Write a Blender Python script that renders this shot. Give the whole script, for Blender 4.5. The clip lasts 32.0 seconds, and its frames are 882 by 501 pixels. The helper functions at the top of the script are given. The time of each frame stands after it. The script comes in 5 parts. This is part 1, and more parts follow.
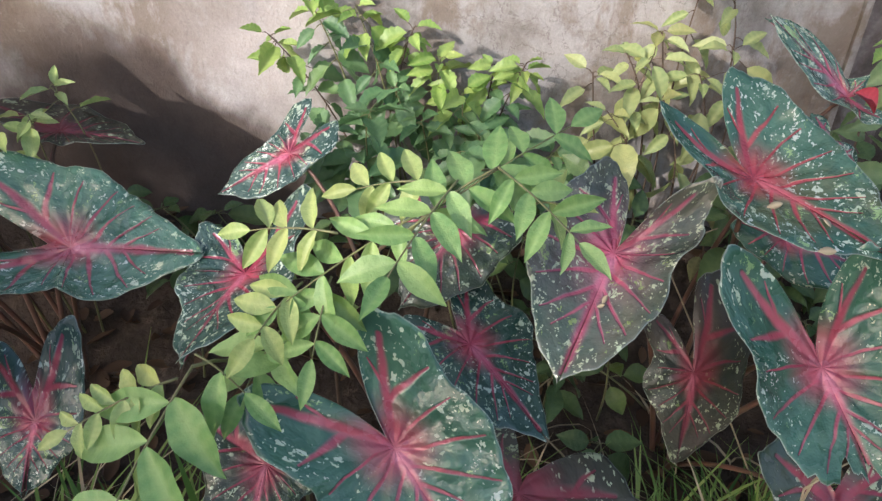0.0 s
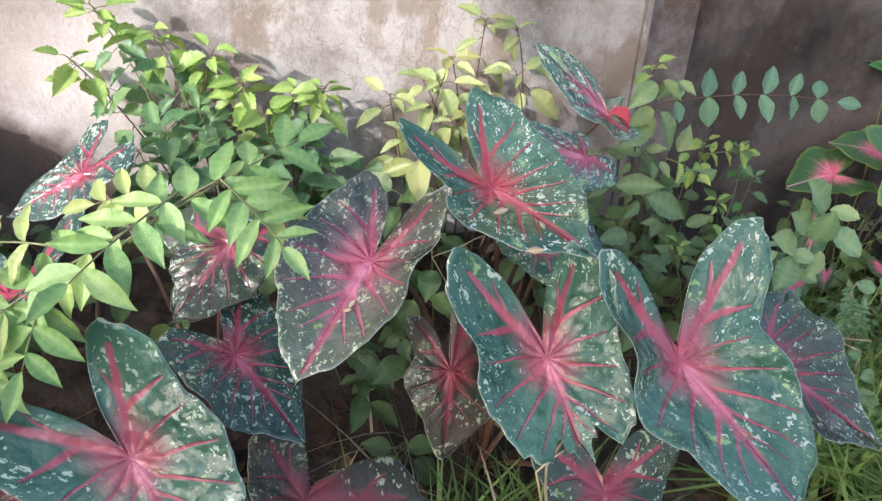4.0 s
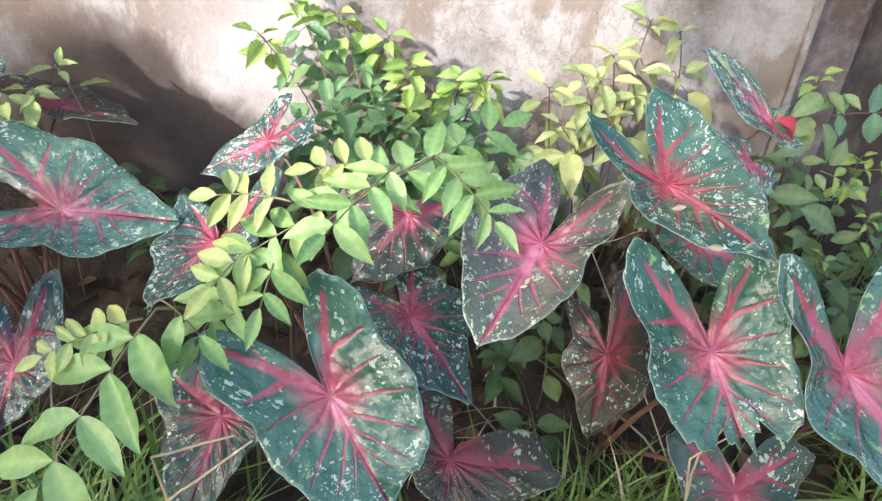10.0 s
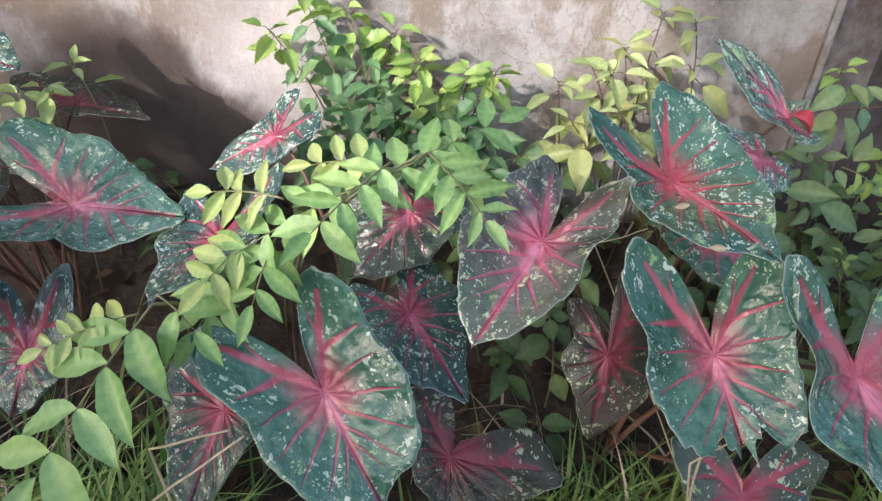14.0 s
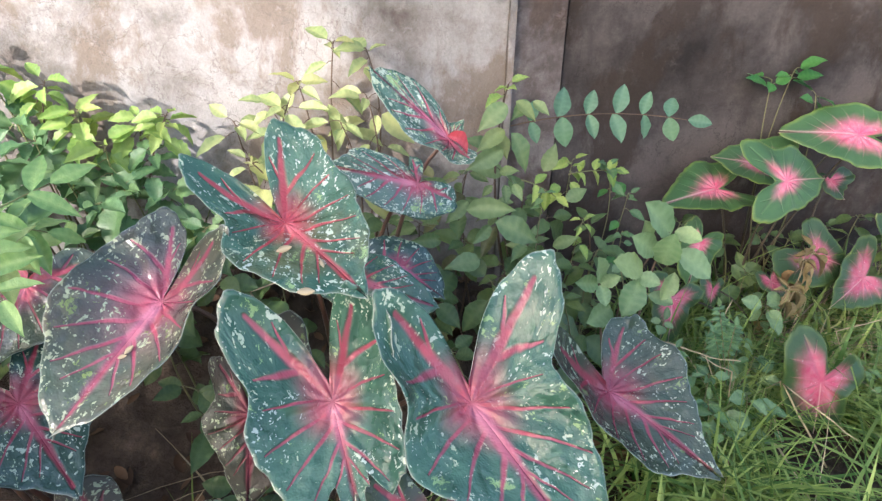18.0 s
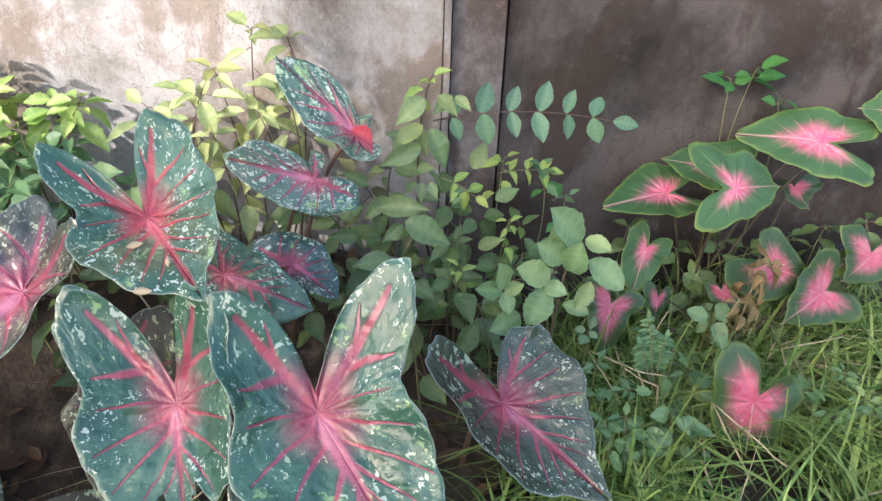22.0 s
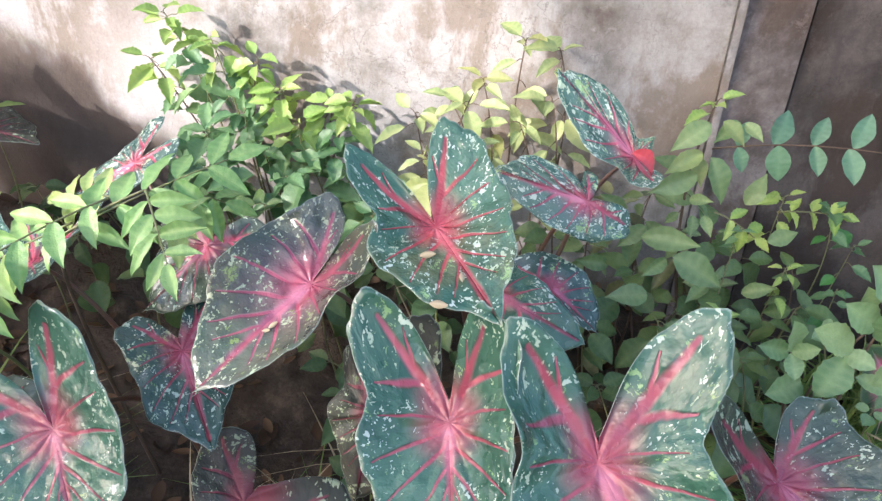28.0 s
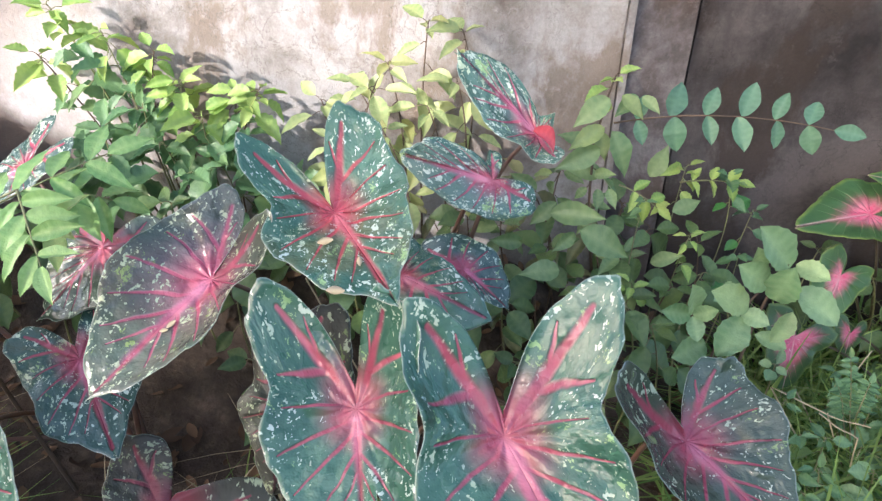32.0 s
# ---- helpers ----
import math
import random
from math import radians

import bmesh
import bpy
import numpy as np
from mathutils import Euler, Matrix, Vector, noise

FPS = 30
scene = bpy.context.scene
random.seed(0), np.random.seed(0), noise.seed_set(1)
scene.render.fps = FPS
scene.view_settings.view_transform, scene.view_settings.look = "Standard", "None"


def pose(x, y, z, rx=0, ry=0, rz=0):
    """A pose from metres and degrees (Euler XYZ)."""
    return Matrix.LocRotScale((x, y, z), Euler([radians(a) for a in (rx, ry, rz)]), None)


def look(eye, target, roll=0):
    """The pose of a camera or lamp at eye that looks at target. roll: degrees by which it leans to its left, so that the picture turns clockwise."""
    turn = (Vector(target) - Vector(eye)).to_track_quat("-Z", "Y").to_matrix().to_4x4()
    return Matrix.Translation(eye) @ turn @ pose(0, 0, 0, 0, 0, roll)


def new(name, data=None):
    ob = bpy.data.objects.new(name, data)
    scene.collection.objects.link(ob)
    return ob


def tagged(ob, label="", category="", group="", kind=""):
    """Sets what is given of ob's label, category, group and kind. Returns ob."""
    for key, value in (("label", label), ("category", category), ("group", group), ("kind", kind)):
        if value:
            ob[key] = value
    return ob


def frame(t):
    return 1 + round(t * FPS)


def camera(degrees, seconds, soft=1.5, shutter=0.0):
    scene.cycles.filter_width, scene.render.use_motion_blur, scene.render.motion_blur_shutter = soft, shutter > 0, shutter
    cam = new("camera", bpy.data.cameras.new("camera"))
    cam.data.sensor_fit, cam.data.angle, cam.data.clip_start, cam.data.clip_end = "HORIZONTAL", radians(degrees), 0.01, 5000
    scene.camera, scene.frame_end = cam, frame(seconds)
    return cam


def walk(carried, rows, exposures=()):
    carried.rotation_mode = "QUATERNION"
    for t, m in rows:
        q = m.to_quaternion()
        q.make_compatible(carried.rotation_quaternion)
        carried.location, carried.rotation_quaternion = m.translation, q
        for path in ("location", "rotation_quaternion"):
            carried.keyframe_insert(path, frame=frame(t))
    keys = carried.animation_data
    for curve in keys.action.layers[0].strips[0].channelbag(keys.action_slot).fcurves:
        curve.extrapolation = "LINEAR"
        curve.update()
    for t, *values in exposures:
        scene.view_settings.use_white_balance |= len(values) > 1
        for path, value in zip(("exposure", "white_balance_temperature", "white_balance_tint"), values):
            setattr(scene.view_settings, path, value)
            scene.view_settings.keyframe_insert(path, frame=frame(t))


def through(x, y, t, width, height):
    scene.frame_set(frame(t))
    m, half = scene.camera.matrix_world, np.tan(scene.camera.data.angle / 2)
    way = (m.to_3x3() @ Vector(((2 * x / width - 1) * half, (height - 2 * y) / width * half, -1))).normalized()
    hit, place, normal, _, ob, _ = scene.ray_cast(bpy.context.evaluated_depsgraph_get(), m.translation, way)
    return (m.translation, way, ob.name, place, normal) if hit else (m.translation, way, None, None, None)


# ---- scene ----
cam = camera(72.5, 32.0, soft=1.4)
PATH = [
    (0, (-0.0356, 0.0339, 0.8010), (-0.0217, 1.7543, -0.2189), 0.17),
    (0.5, (-0.0020, 0.0282, 0.7995), (0.0492, 1.7528, -0.2114), 2.18),
    (1, (0.0288, 0.0240, 0.8051), (0.1867, 1.7299, -0.2259), 2.58),
    (1.5, (0.0701, 0.0128, 0.8137), (0.2050, 1.7270, -0.2079), 1.26),
    (2, (0.0890, -0.0011, 0.8076), (0.2231, 1.7326, -0.1806), 3.39),
    (2.5, (0.1096, -0.0137, 0.8144), (0.2195, 1.7168, -0.1812), 2.57),
    (3, (0.1454, -0.0143, 0.8135), (0.2843, 1.7427, -0.1322), 1.34),
    (3.5, (0.1453, -0.0173, 0.8190), (0.3539, 1.7123, -0.1644), 1.88),
    (4, (0.1645, -0.0185, 0.8025), (0.4058, 1.7323, -0.1348), 1.95),
    (4.5, (0.1802, -0.0222, 0.8106), (0.5175, 1.6996, -0.1508), 3.59),
    (6.5, (0.2608, -0.0139, 0.8151), (0.6725, 1.6798, -0.1670), 1.43),
    (7, (0.2758, -0.0179, 0.8230), (0.6771, 1.6816, -0.1517), -0.25),
    (7.5, (0.2640, -0.0070, 0.8188), (0.6795, 1.6840, -0.1651), 0.41),
    (8, (0.2480, -0.0202, 0.8192), (0.5467, 1.7068, -0.1444), 1.06),
    (8.5, (0.1675, -0.0262, 0.8078), (0.4291, 1.7051, -0.1596), 4.54),
    (9, (0.1147, -0.0334, 0.8114), (0.2442, 1.7106, -0.1592), 3.55),
    (9.5, (0.0684, -0.0489, 0.8121), (0.1528, 1.6752, -0.1983), 3.51),
    (10, (0.0266, -0.0623, 0.8084), (0.0547, 1.6854, -0.1633), 4.28),
    (10.5, (0.0035, -0.0671, 0.8049), (-0.0906, 1.6813, -0.1627), 3.85),
    (11, (-0.0165, -0.0725, 0.8050), (-0.1798, 1.6788, -0.1466), 4.89),
    (11.5, (-0.0361, -0.0757, 0.8096), (-0.3054, 1.6691, -0.1301), 5.10),
    (12, (-0.0459, -0.0810, 0.8028), (-0.3745, 1.6557, -0.1332), 5.01),
    (12.5, (-0.0358, -0.0768, 0.8008), (-0.3561, 1.6602, -0.1369), 4.58),
    (13, (-0.0293, -0.0700, 0.8043), (-0.2970, 1.6565, -0.1688), 3.93),
    (13.5, (-0.0122, -0.0682, 0.8020), (-0.1956, 1.6755, -0.1599), 2.99),
    (14, (0.0650, -0.0521, 0.8128), (-0.0017, 1.6794, -0.1859), 3.16),
    (14.5, (0.1288, -0.0453, 0.8251), (0.1045, 1.6779, -0.1909), 3.23),
    (15, (0.1811, -0.0531, 0.8284), (0.2246, 1.7000, -0.1334), 3.07),
    (15.5, (0.2309, -0.0597, 0.8305), (0.3590, 1.6920, -0.1276), 4.35),
    (17.5, (0.404, -0.058, 0.826), (0.574, 1.709, -0.095), -0.13),
    (18, (0.401, -0.009, 0.827), (0.661, 1.748, -0.093), 0.9),
    (18.5, (0.401, 0.027, 0.824), (0.671, 1.77, -0.119), 0.43),
    (19, (0.392, 0.049, 0.816), (0.673, 1.788, -0.131), -0.36),
    (19.5, (0.405, 0.045, 0.825), (0.643, 1.798, -0.108), -0.09),
    (20, (0.443, 0.033, 0.829), (0.664, 1.783, -0.113), 0.42),
    (20.5, (0.473, 0.027, 0.824), (0.644, 1.77, -0.142), 0.73),
    (21, (0.511, 0.025, 0.83), (0.631, 1.775, -0.131), -0.31),
    (21.5, (0.558, 0.016, 0.832), (0.694, 1.758, -0.14), 0.62),
    (22, (0.591, 0.009, 0.837), (0.749, 1.752, -0.131), 1.82),
    (22.5, (0.598, -0.002, 0.833), (0.635, 1.754, -0.123), 1.94),
    (23, (0.603, -0.016, 0.831), (0.565, 1.76, -0.089), 1.94),
    (23.5, (0.59, -0.018, 0.839), (0.512, 1.755, -0.083), 2.61),
    (24, (0.566, -0.018, 0.84), (0.479, 1.776, -0.042), 2.65),
    (24.5, (0.525, -0.009, 0.832), (0.363, 1.769, -0.069), 3.41),
    (25, (0.502, 0.001, 0.833), (0.286, 1.776, -0.062), 3.06),
    (25.5, (0.491, 0.011, 0.833), (0.245, 1.768, -0.091), 1.86),
    (26, (0.463, 0.023, 0.835), (0.143, 1.766, -0.092), 2.18),
    (26.5, (0.443, 0.032, 0.837), (0.08, 1.767, -0.09), 2.23),
    (28.5, (0.437, 0.056, 0.829), (0.102, 1.776, -0.135), 1.1),
    (29, (0.455, 0.057, 0.83), (0.045, 1.76, -0.136), 1.51),
    (29.5, (0.457, 0.051, 0.833), (0.057, 1.754, -0.137), 1.92),
    (30, (0.454, 0.047, 0.83), (0.087, 1.76, -0.135), 1.36),
    (30.5, (0.457, 0.049, 0.827), (0.124, 1.765, -0.145), 1.31),
    (31, (0.454, 0.051, 0.822), (0.155, 1.763, -0.168), 1.37),
    (31.5, (0.468, 0.061, 0.823), (0.26, 1.791, -0.16), 0.76),
    (32, (0.489, 0.061, 0.819), (0.319, 1.799, -0.157), 0.49),
]
walk(cam, [(t, look(eye, target, roll)) for t, eye, target, roll in PATH], exposures=((0, 1.56, 6230, 19), (2, 1.77, 6130, 19), (3, 1.88, 6130, 19), (7, 2.25, 6130, 19), (9, 2.26, 6110, 19), (11.2, 2.26, 6110, 19), (12, 1.87, 6110, 19), (13.5, 1.83, 6130, 19), (15, 1.89, 6150, 19), (19, 2.32, 6190, 19), (22, 2.32, 6190, 19), (25.5, 2.33, 6130, 19), (32, 2.35, 6110, 19)))

# ---- world, sun, exposure ----
SUN_EL, SUN_AZ = radians(24), radians(224)
world = bpy.data.worlds.new("world")
scene.world = world
world.use_nodes = True
wn, wl = world.node_tree.nodes, world.node_tree.links
sky = wn.new("ShaderNodeTexSky")
sky.sky_type, sky.sun_disc, sky.sun_elevation, sky.sun_rotation = "NISHITA", False, SUN_EL, SUN_AZ
sky.dust_density, sky.ozone_density = 3.0, 1.0
wl.new(sky.outputs["Color"], wn["Background"].inputs["Color"])
wn["Background"].inputs["Strength"].default_value = 0.15

SUN_FROM = Vector((math.sin(SUN_AZ) * math.cos(SUN_EL), math.cos(SUN_AZ) * math.cos(SUN_EL), math.sin(SUN_EL)))
sun = new("sun", bpy.data.lights.new("sun", "SUN"))
sun.data.energy, sun.data.angle, sun.data.color = 1.6, radians(0.6), (1.0, 0.95, 0.88)
sun.matrix_world = look(SUN_FROM * 20, (0, 0, 0))


# ---- materials ----
class Nodes:
    """A node material under construction."""

    def __init__(self, name):
        self.mat = bpy.data.materials.new(name)
        self.mat.use_nodes = True
        self.tree = self.mat.node_tree
        self.bsdf = self.tree.nodes["Principled BSDF"]
        self.out = self.tree.nodes["Material Output"]

    def node(self, kind, **inputs):
        n = self.tree.nodes.new(kind)
        for key, value in inputs.items():
            self.put(n.inputs[key.replace("_", " ")], value)
        return n

    def put(self, socket, value):
        if isinstance(value, bpy.types.NodeSocket):
            self.tree.links.new(value, socket)
        elif socket.type == "RGBA" and len(value) == 3:
            socket.default_value = (*value, 1)
        else:
            socket.default_value = value

    def coords(self, kind="Object", scale=(1, 1, 1)):
        c = self.node("ShaderNodeTexCoord")
        m = self.node("ShaderNodeMapping", Vector=c.outputs[kind], Scale=scale)
        return m.outputs[0]

    def noise(self, vec, scale, detail=4.0, rough=0.55, distort=0.0):
        return self.node("ShaderNodeTexNoise", Vector=vec, Scale=scale, Detail=detail, Roughness=rough, Distortion=distort).outputs["Fac"]

    def ramp(self, fac, stops):
        r = self.node("ShaderNodeValToRGB", Fac=fac)
        els = r.color_ramp.elements
        while len(els) < len(stops):
            els.new(0.5)
        for e, (p, c) in zip(els, stops):
            e.position, e.color = p, (*c, 1) if len(c) == 3 else c
        return r.outputs["Color"]

    def band(self, fac, lo, hi, a=0.0, b=1.0, soft=False):
        r = self.node("ShaderNodeMapRange", Value=fac)
        r.interpolation_type = "SMOOTHSTEP" if soft else "LINEAR"
        for i, v in zip((1, 2, 3, 4), (lo, hi, a, b)):
            r.inputs[i].default_value = v
        return r.outputs[0]

    def mix(self, fac, a, b, how="MIX"):
        m = self.node("ShaderNodeMix")
        m.data_type, m.blend_type = "RGBA", how
        for i, v in zip((0, 6, 7), (fac, a, b)):
            self.put(m.inputs[i], v)
        return m.outputs[2]

    def math(self, how, a, b=0.0):
        m = self.node("ShaderNodeMath")
        m.operation = how
        self.put(m.inputs[0], a), self.put(m.inputs[1], b)
        return m.outputs[0]

    def vector(self, how, a, b=None, scale=None):
        m = self.node("ShaderNodeVectorMath")
        m.operation = how
        self.put(m.inputs[0], a)
        if b is not None:
            self.put(m.inputs[1], b)
        if scale is not None:
            self.put(m.inputs[3], scale)
        return m.outputs["Value"] if how in ("LENGTH", "DOT_PRODUCT", "DISTANCE") else m.outputs[0]

    def attr(self, name):
        n = self.node("ShaderNodeAttribute")
        n.attribute_name = name
        return n.outputs["Fac"]

    def random(self):
        return self.node("ShaderNodeObjectInfo").outputs["Random"]

    def bump(self, height, strength, distance):
        self.put(self.bsdf.inputs["Normal"], self.node("ShaderNodeBump", Height=height, Strength=strength, Distance=distance).outputs[0])

    def finish(self, colour, rough, specular=0.5, through=0.0, through_colour=None):
        self.put(self.bsdf.inputs["Base Color"], colour)
        self.put(self.bsdf.inputs["Roughness"], rough)
        self.bsdf.inputs["Specular IOR Level"].default_value = specular
        if through:
            t = self.node("ShaderNodeBsdfTranslucent", Color=through_colour or colour)
            m = self.node("ShaderNodeMixShader", Fac=through)
            self.tree.links.new(self.bsdf.outputs[0], m.inputs[1])
            self.tree.links.new(t.outputs[0], m.inputs[2])
            self.tree.links.new(m.outputs[0], self.out.inputs["Surface"])
        return self.mat


# veins of half a leaf: from, to, half width, in leaf lengths
RIBS = [((0, 0), (0, 0.95), 0.024), ((0, 0), (0.30, -0.54), 0.023), ((0.02, -0.03), (0.52, -0.12), 0.0105), ((0, 0.07), (0.53, 0.19), 0.0115),
        ((0, 0.15), (0.43, 0.47), 0.0105), ((0, 0.29), (0.29, 0.66), 0.0085), ((0.11, -0.20), (0.50, -0.36), 0.0115), ((0.15, -0.27), (0.17, -0.47), 0.007),
        ((0, 0.42), (0.17, 0.72), 0.006)]


def vein_mask(n, wiggle=0.055):
    """How near a point of a leaf is to one of its veins, 0 to 1."""
    x, y = n.attr("leafx"), n.attr("leafy")
    raw = n.node("ShaderNodeCombineXYZ", X=x, Y=y)
    bend = n.node("ShaderNodeTexNoise", Vector=n.coords("UV"), Scale=22.0, Detail=2.0)
    small = n.vector("SCALE", n.vector("SUBTRACT", bend.outputs["Color"], (0.5, 0.5, 0.5)), scale=wiggle)
    bow = n.node("ShaderNodeCombineXYZ", Y=n.math("MULTIPLY", n.math("MULTIPLY", x, x), -0.30))
    p = n.vector("MULTIPLY", n.vector("ADD", n.vector("ADD", raw.outputs[0], small), bow.outputs[0]), (1, 1, 0))
    hub = n.vector("LENGTH", p)
    best = n.math("SUBTRACT", 1.0, n.math("DIVIDE", hub, 0.12))
    for (ax, ay), (bx, by), w in RIBS:
        reach = math.hypot(bx - ax, by - ay)
        way = ((bx - ax) / reach, (by - ay) / reach, 0)
        rel = n.vector("SUBTRACT", p, (ax, ay, 0))
        s = n.band(n.vector("DOT_PRODUCT", rel, way), 0.0, reach, 0.0, reach)
        gap = n.vector("DISTANCE", rel, n.vector("SCALE", way, scale=s))
        taper = n.band(s, 0.0, reach, 1.0, 0.0)
        width = n.math("ADD", n.math("MULTIPLY", taper, w * 0.75), w * 0.28)
        best = n.math("MAXIMUM", best, n.math("SUBTRACT", 1.0, n.math("DIVIDE", gap, width)))
    return best


def caladium_material(name, blade, blade2, vein, fleck, amount, rough=0.3, haze=0.30, scorch=False):
    """A dark leaf with coloured veins and pale flecks."""
    n = Nodes(name)
    uv = n.coords("UV")
    rnd = n.random()
    comb = n.node("ShaderNodeCombineXYZ", X=n.math("MULTIPLY", rnd, 7.3), Y=n.math("MULTIPLY", rnd, 3.1), Z=rnd)
    vec = n.vector("ADD", uv, comb.outputs[0])
    mott = n.noise(vec, 9, 5, 0.6)
    base = n.mix(n.band(mott, 0.35, 0.65), blade, blade2)
    # pale flecks: small uneven spots, denser outwards and in patches, cleared along the veins
    warp = n.node("ShaderNodeTexNoise", Vector=vec, Scale=105.0, Detail=3.0)
    bent = n.vector("ADD", vec, n.vector("SCALE", n.vector("SUBTRACT", warp.outputs["Color"], (0.5, 0.5, 0.5)), scale=0.024))
    lx, ly = n.attr("leafx"), n.attr("leafy")
    groups = n.noise(vec, 24, 2.0)
    vein_at, edge_at = vein_mask(n), n.attr("edge")
    if scorch:
        burnt = n.math("MULTIPLY", n.band(n.attr("leafy"), 0.02, 0.30), n.band(n.noise(vec, 20, 3), 0.40, 0.60, 0.0, 0.6))
        base = n.mix(burnt, base, (0.12, 0.125, 0.045))
    clear = n.band(vein_at, -0.25, 0.25, 1.0, 0.0)
    lean = n.math("ADD", n.math("MULTIPLY", n.math("SUBTRACT", groups, 0.5), 0.9), n.band(edge_at, 0.25, 0.85, -0.08, 0.06))
    mask = None
    for scale, extra in ((118.0, 0.03), (230.0, 0.03)):
        cell = n.node("ShaderNodeTexVoronoi", Vector=n.vector("MULTIPLY", bent, (1.0, 0.72, 1.0)), Scale=scale)
        pick = n.math("ADD", n.node("ShaderNodeSeparateXYZ", Vector=cell.outputs["Color"]).outputs[0], lean)
        room = n.band(pick, 0.74 - amount * 4 + extra, 1.10 - amount * 4 + extra, -0.05, 0.46)
        spots = n.band(n.math("SUBTRACT", room, cell.outputs["Distance"]), -0.01, 0.07)
        mask = spots if mask is None else n.math("MAXIMUM", mask, spots)
    mask = n.math("MULTIPLY", mask, clear)
    tone = n.mix(n.band(n.noise(vec, 14, 2.0), 0.38, 0.62), fleck, (0.42, 0.52, 0.33))
    dull = n.band(vein_at, -2.2 - 7 * (haze - 0.3), 0.2, 0.0, haze, True)
    base = n.mix(dull, base, (vein[0] * 0.55, vein[1] * 1.6, vein[2] * 1.3))
    col = n.mix(n.math("MULTIPLY", mask, 0.90), base, tone)
    # larger yellow-green scribbled blotches between the veins
    large = n.math("ADD", n.noise(bent, 130, 3.0, 0.65), n.math("MULTIPLY", n.math("SUBTRACT", n.noise(vec, 30, 1.0), 0.5), 1.1))
    blots = n.math("MULTIPLY", n.band(large, 0.81 - amount * 1.2, 0.84 - amount * 1.2), clear)
    col = n.mix(n.math("MULTIPLY", blots, 0.75), col, (fleck[0] * 0.56, fleck[1] * 0.74, fleck[2] * 0.34))
    stain = n.band(n.noise(vec, 60, 4), 0.3, 0.7, 0.75, 1.0)
    red = n.mix(n.noise(vec, 18, 3.0), vein, (vein[0] * 0.7, vein[1] * 0.6, vein[2] * 0.8))
    far = n.vector("LENGTH", n.node("ShaderNodeCombineXYZ", X=n.attr("leafx"), Y=n.attr("leafy")).outputs[0])
    red = n.mix(n.band(far, 0.12, 0.7, 0.0, 0.85), red, (vein[0] * 0.55, vein[1] * 0.8, vein[2] * 0.85))
    # deeper crimson where the lobes meet, paler midrib below the stalk
    red = n.mix(n.math("MULTIPLY", n.band(ly, -0.30, -0.02, 0.0, 0.6), n.band(ly, -0.02, 0.04, 1.0, 0.0)), red, (vein[0] * 0.55, vein[1] * 0.45, vein[2] * 0.65))
    pale = n.math("MULTIPLY", n.math("MULTIPLY", n.band(ly, 0.0, 0.07), n.band(ly, 0.08, 0.50, 1.0, 0.0)), n.band(lx, 0.015, 0.075, 1.0, 0.0, True))
    col = n.mix(n.math("MULTIPLY", n.band(vein_at, -1.9, 0.5, 0.0, 0.90, True), stain), col, red)
    col = n.mix(n.math("MULTIPLY", pale, 0.6), col, (vein[0] * 1.25, vein[1] * 3.4, vein[2] * 3.0))
    col = n.mix(n.band(edge_at, 0.985, 1.0, 0.0, 0.55), col, (0.45, 0.52, 0.42))
    wrinkle = n.math("ADD", n.math("MULTIPLY", n.noise(vec, 48, 3.0), 0.9), n.math("MULTIPLY", n.noise(vec, 26, 1.5), 2.0))
    wrinkle = n.math("ADD", wrinkle, n.math("MULTIPLY", n.band(vein_at, -2.6, 0.2, 0.0, 1.0, True), -0.22))
    n.bump(wrinkle, 0.8, 0.006)
    return n.finish(col, n.band(n.noise(vec, 30, 3), 0.3, 0.7, rough - 0.18, rough - 0.02), 0.6, 0.2)


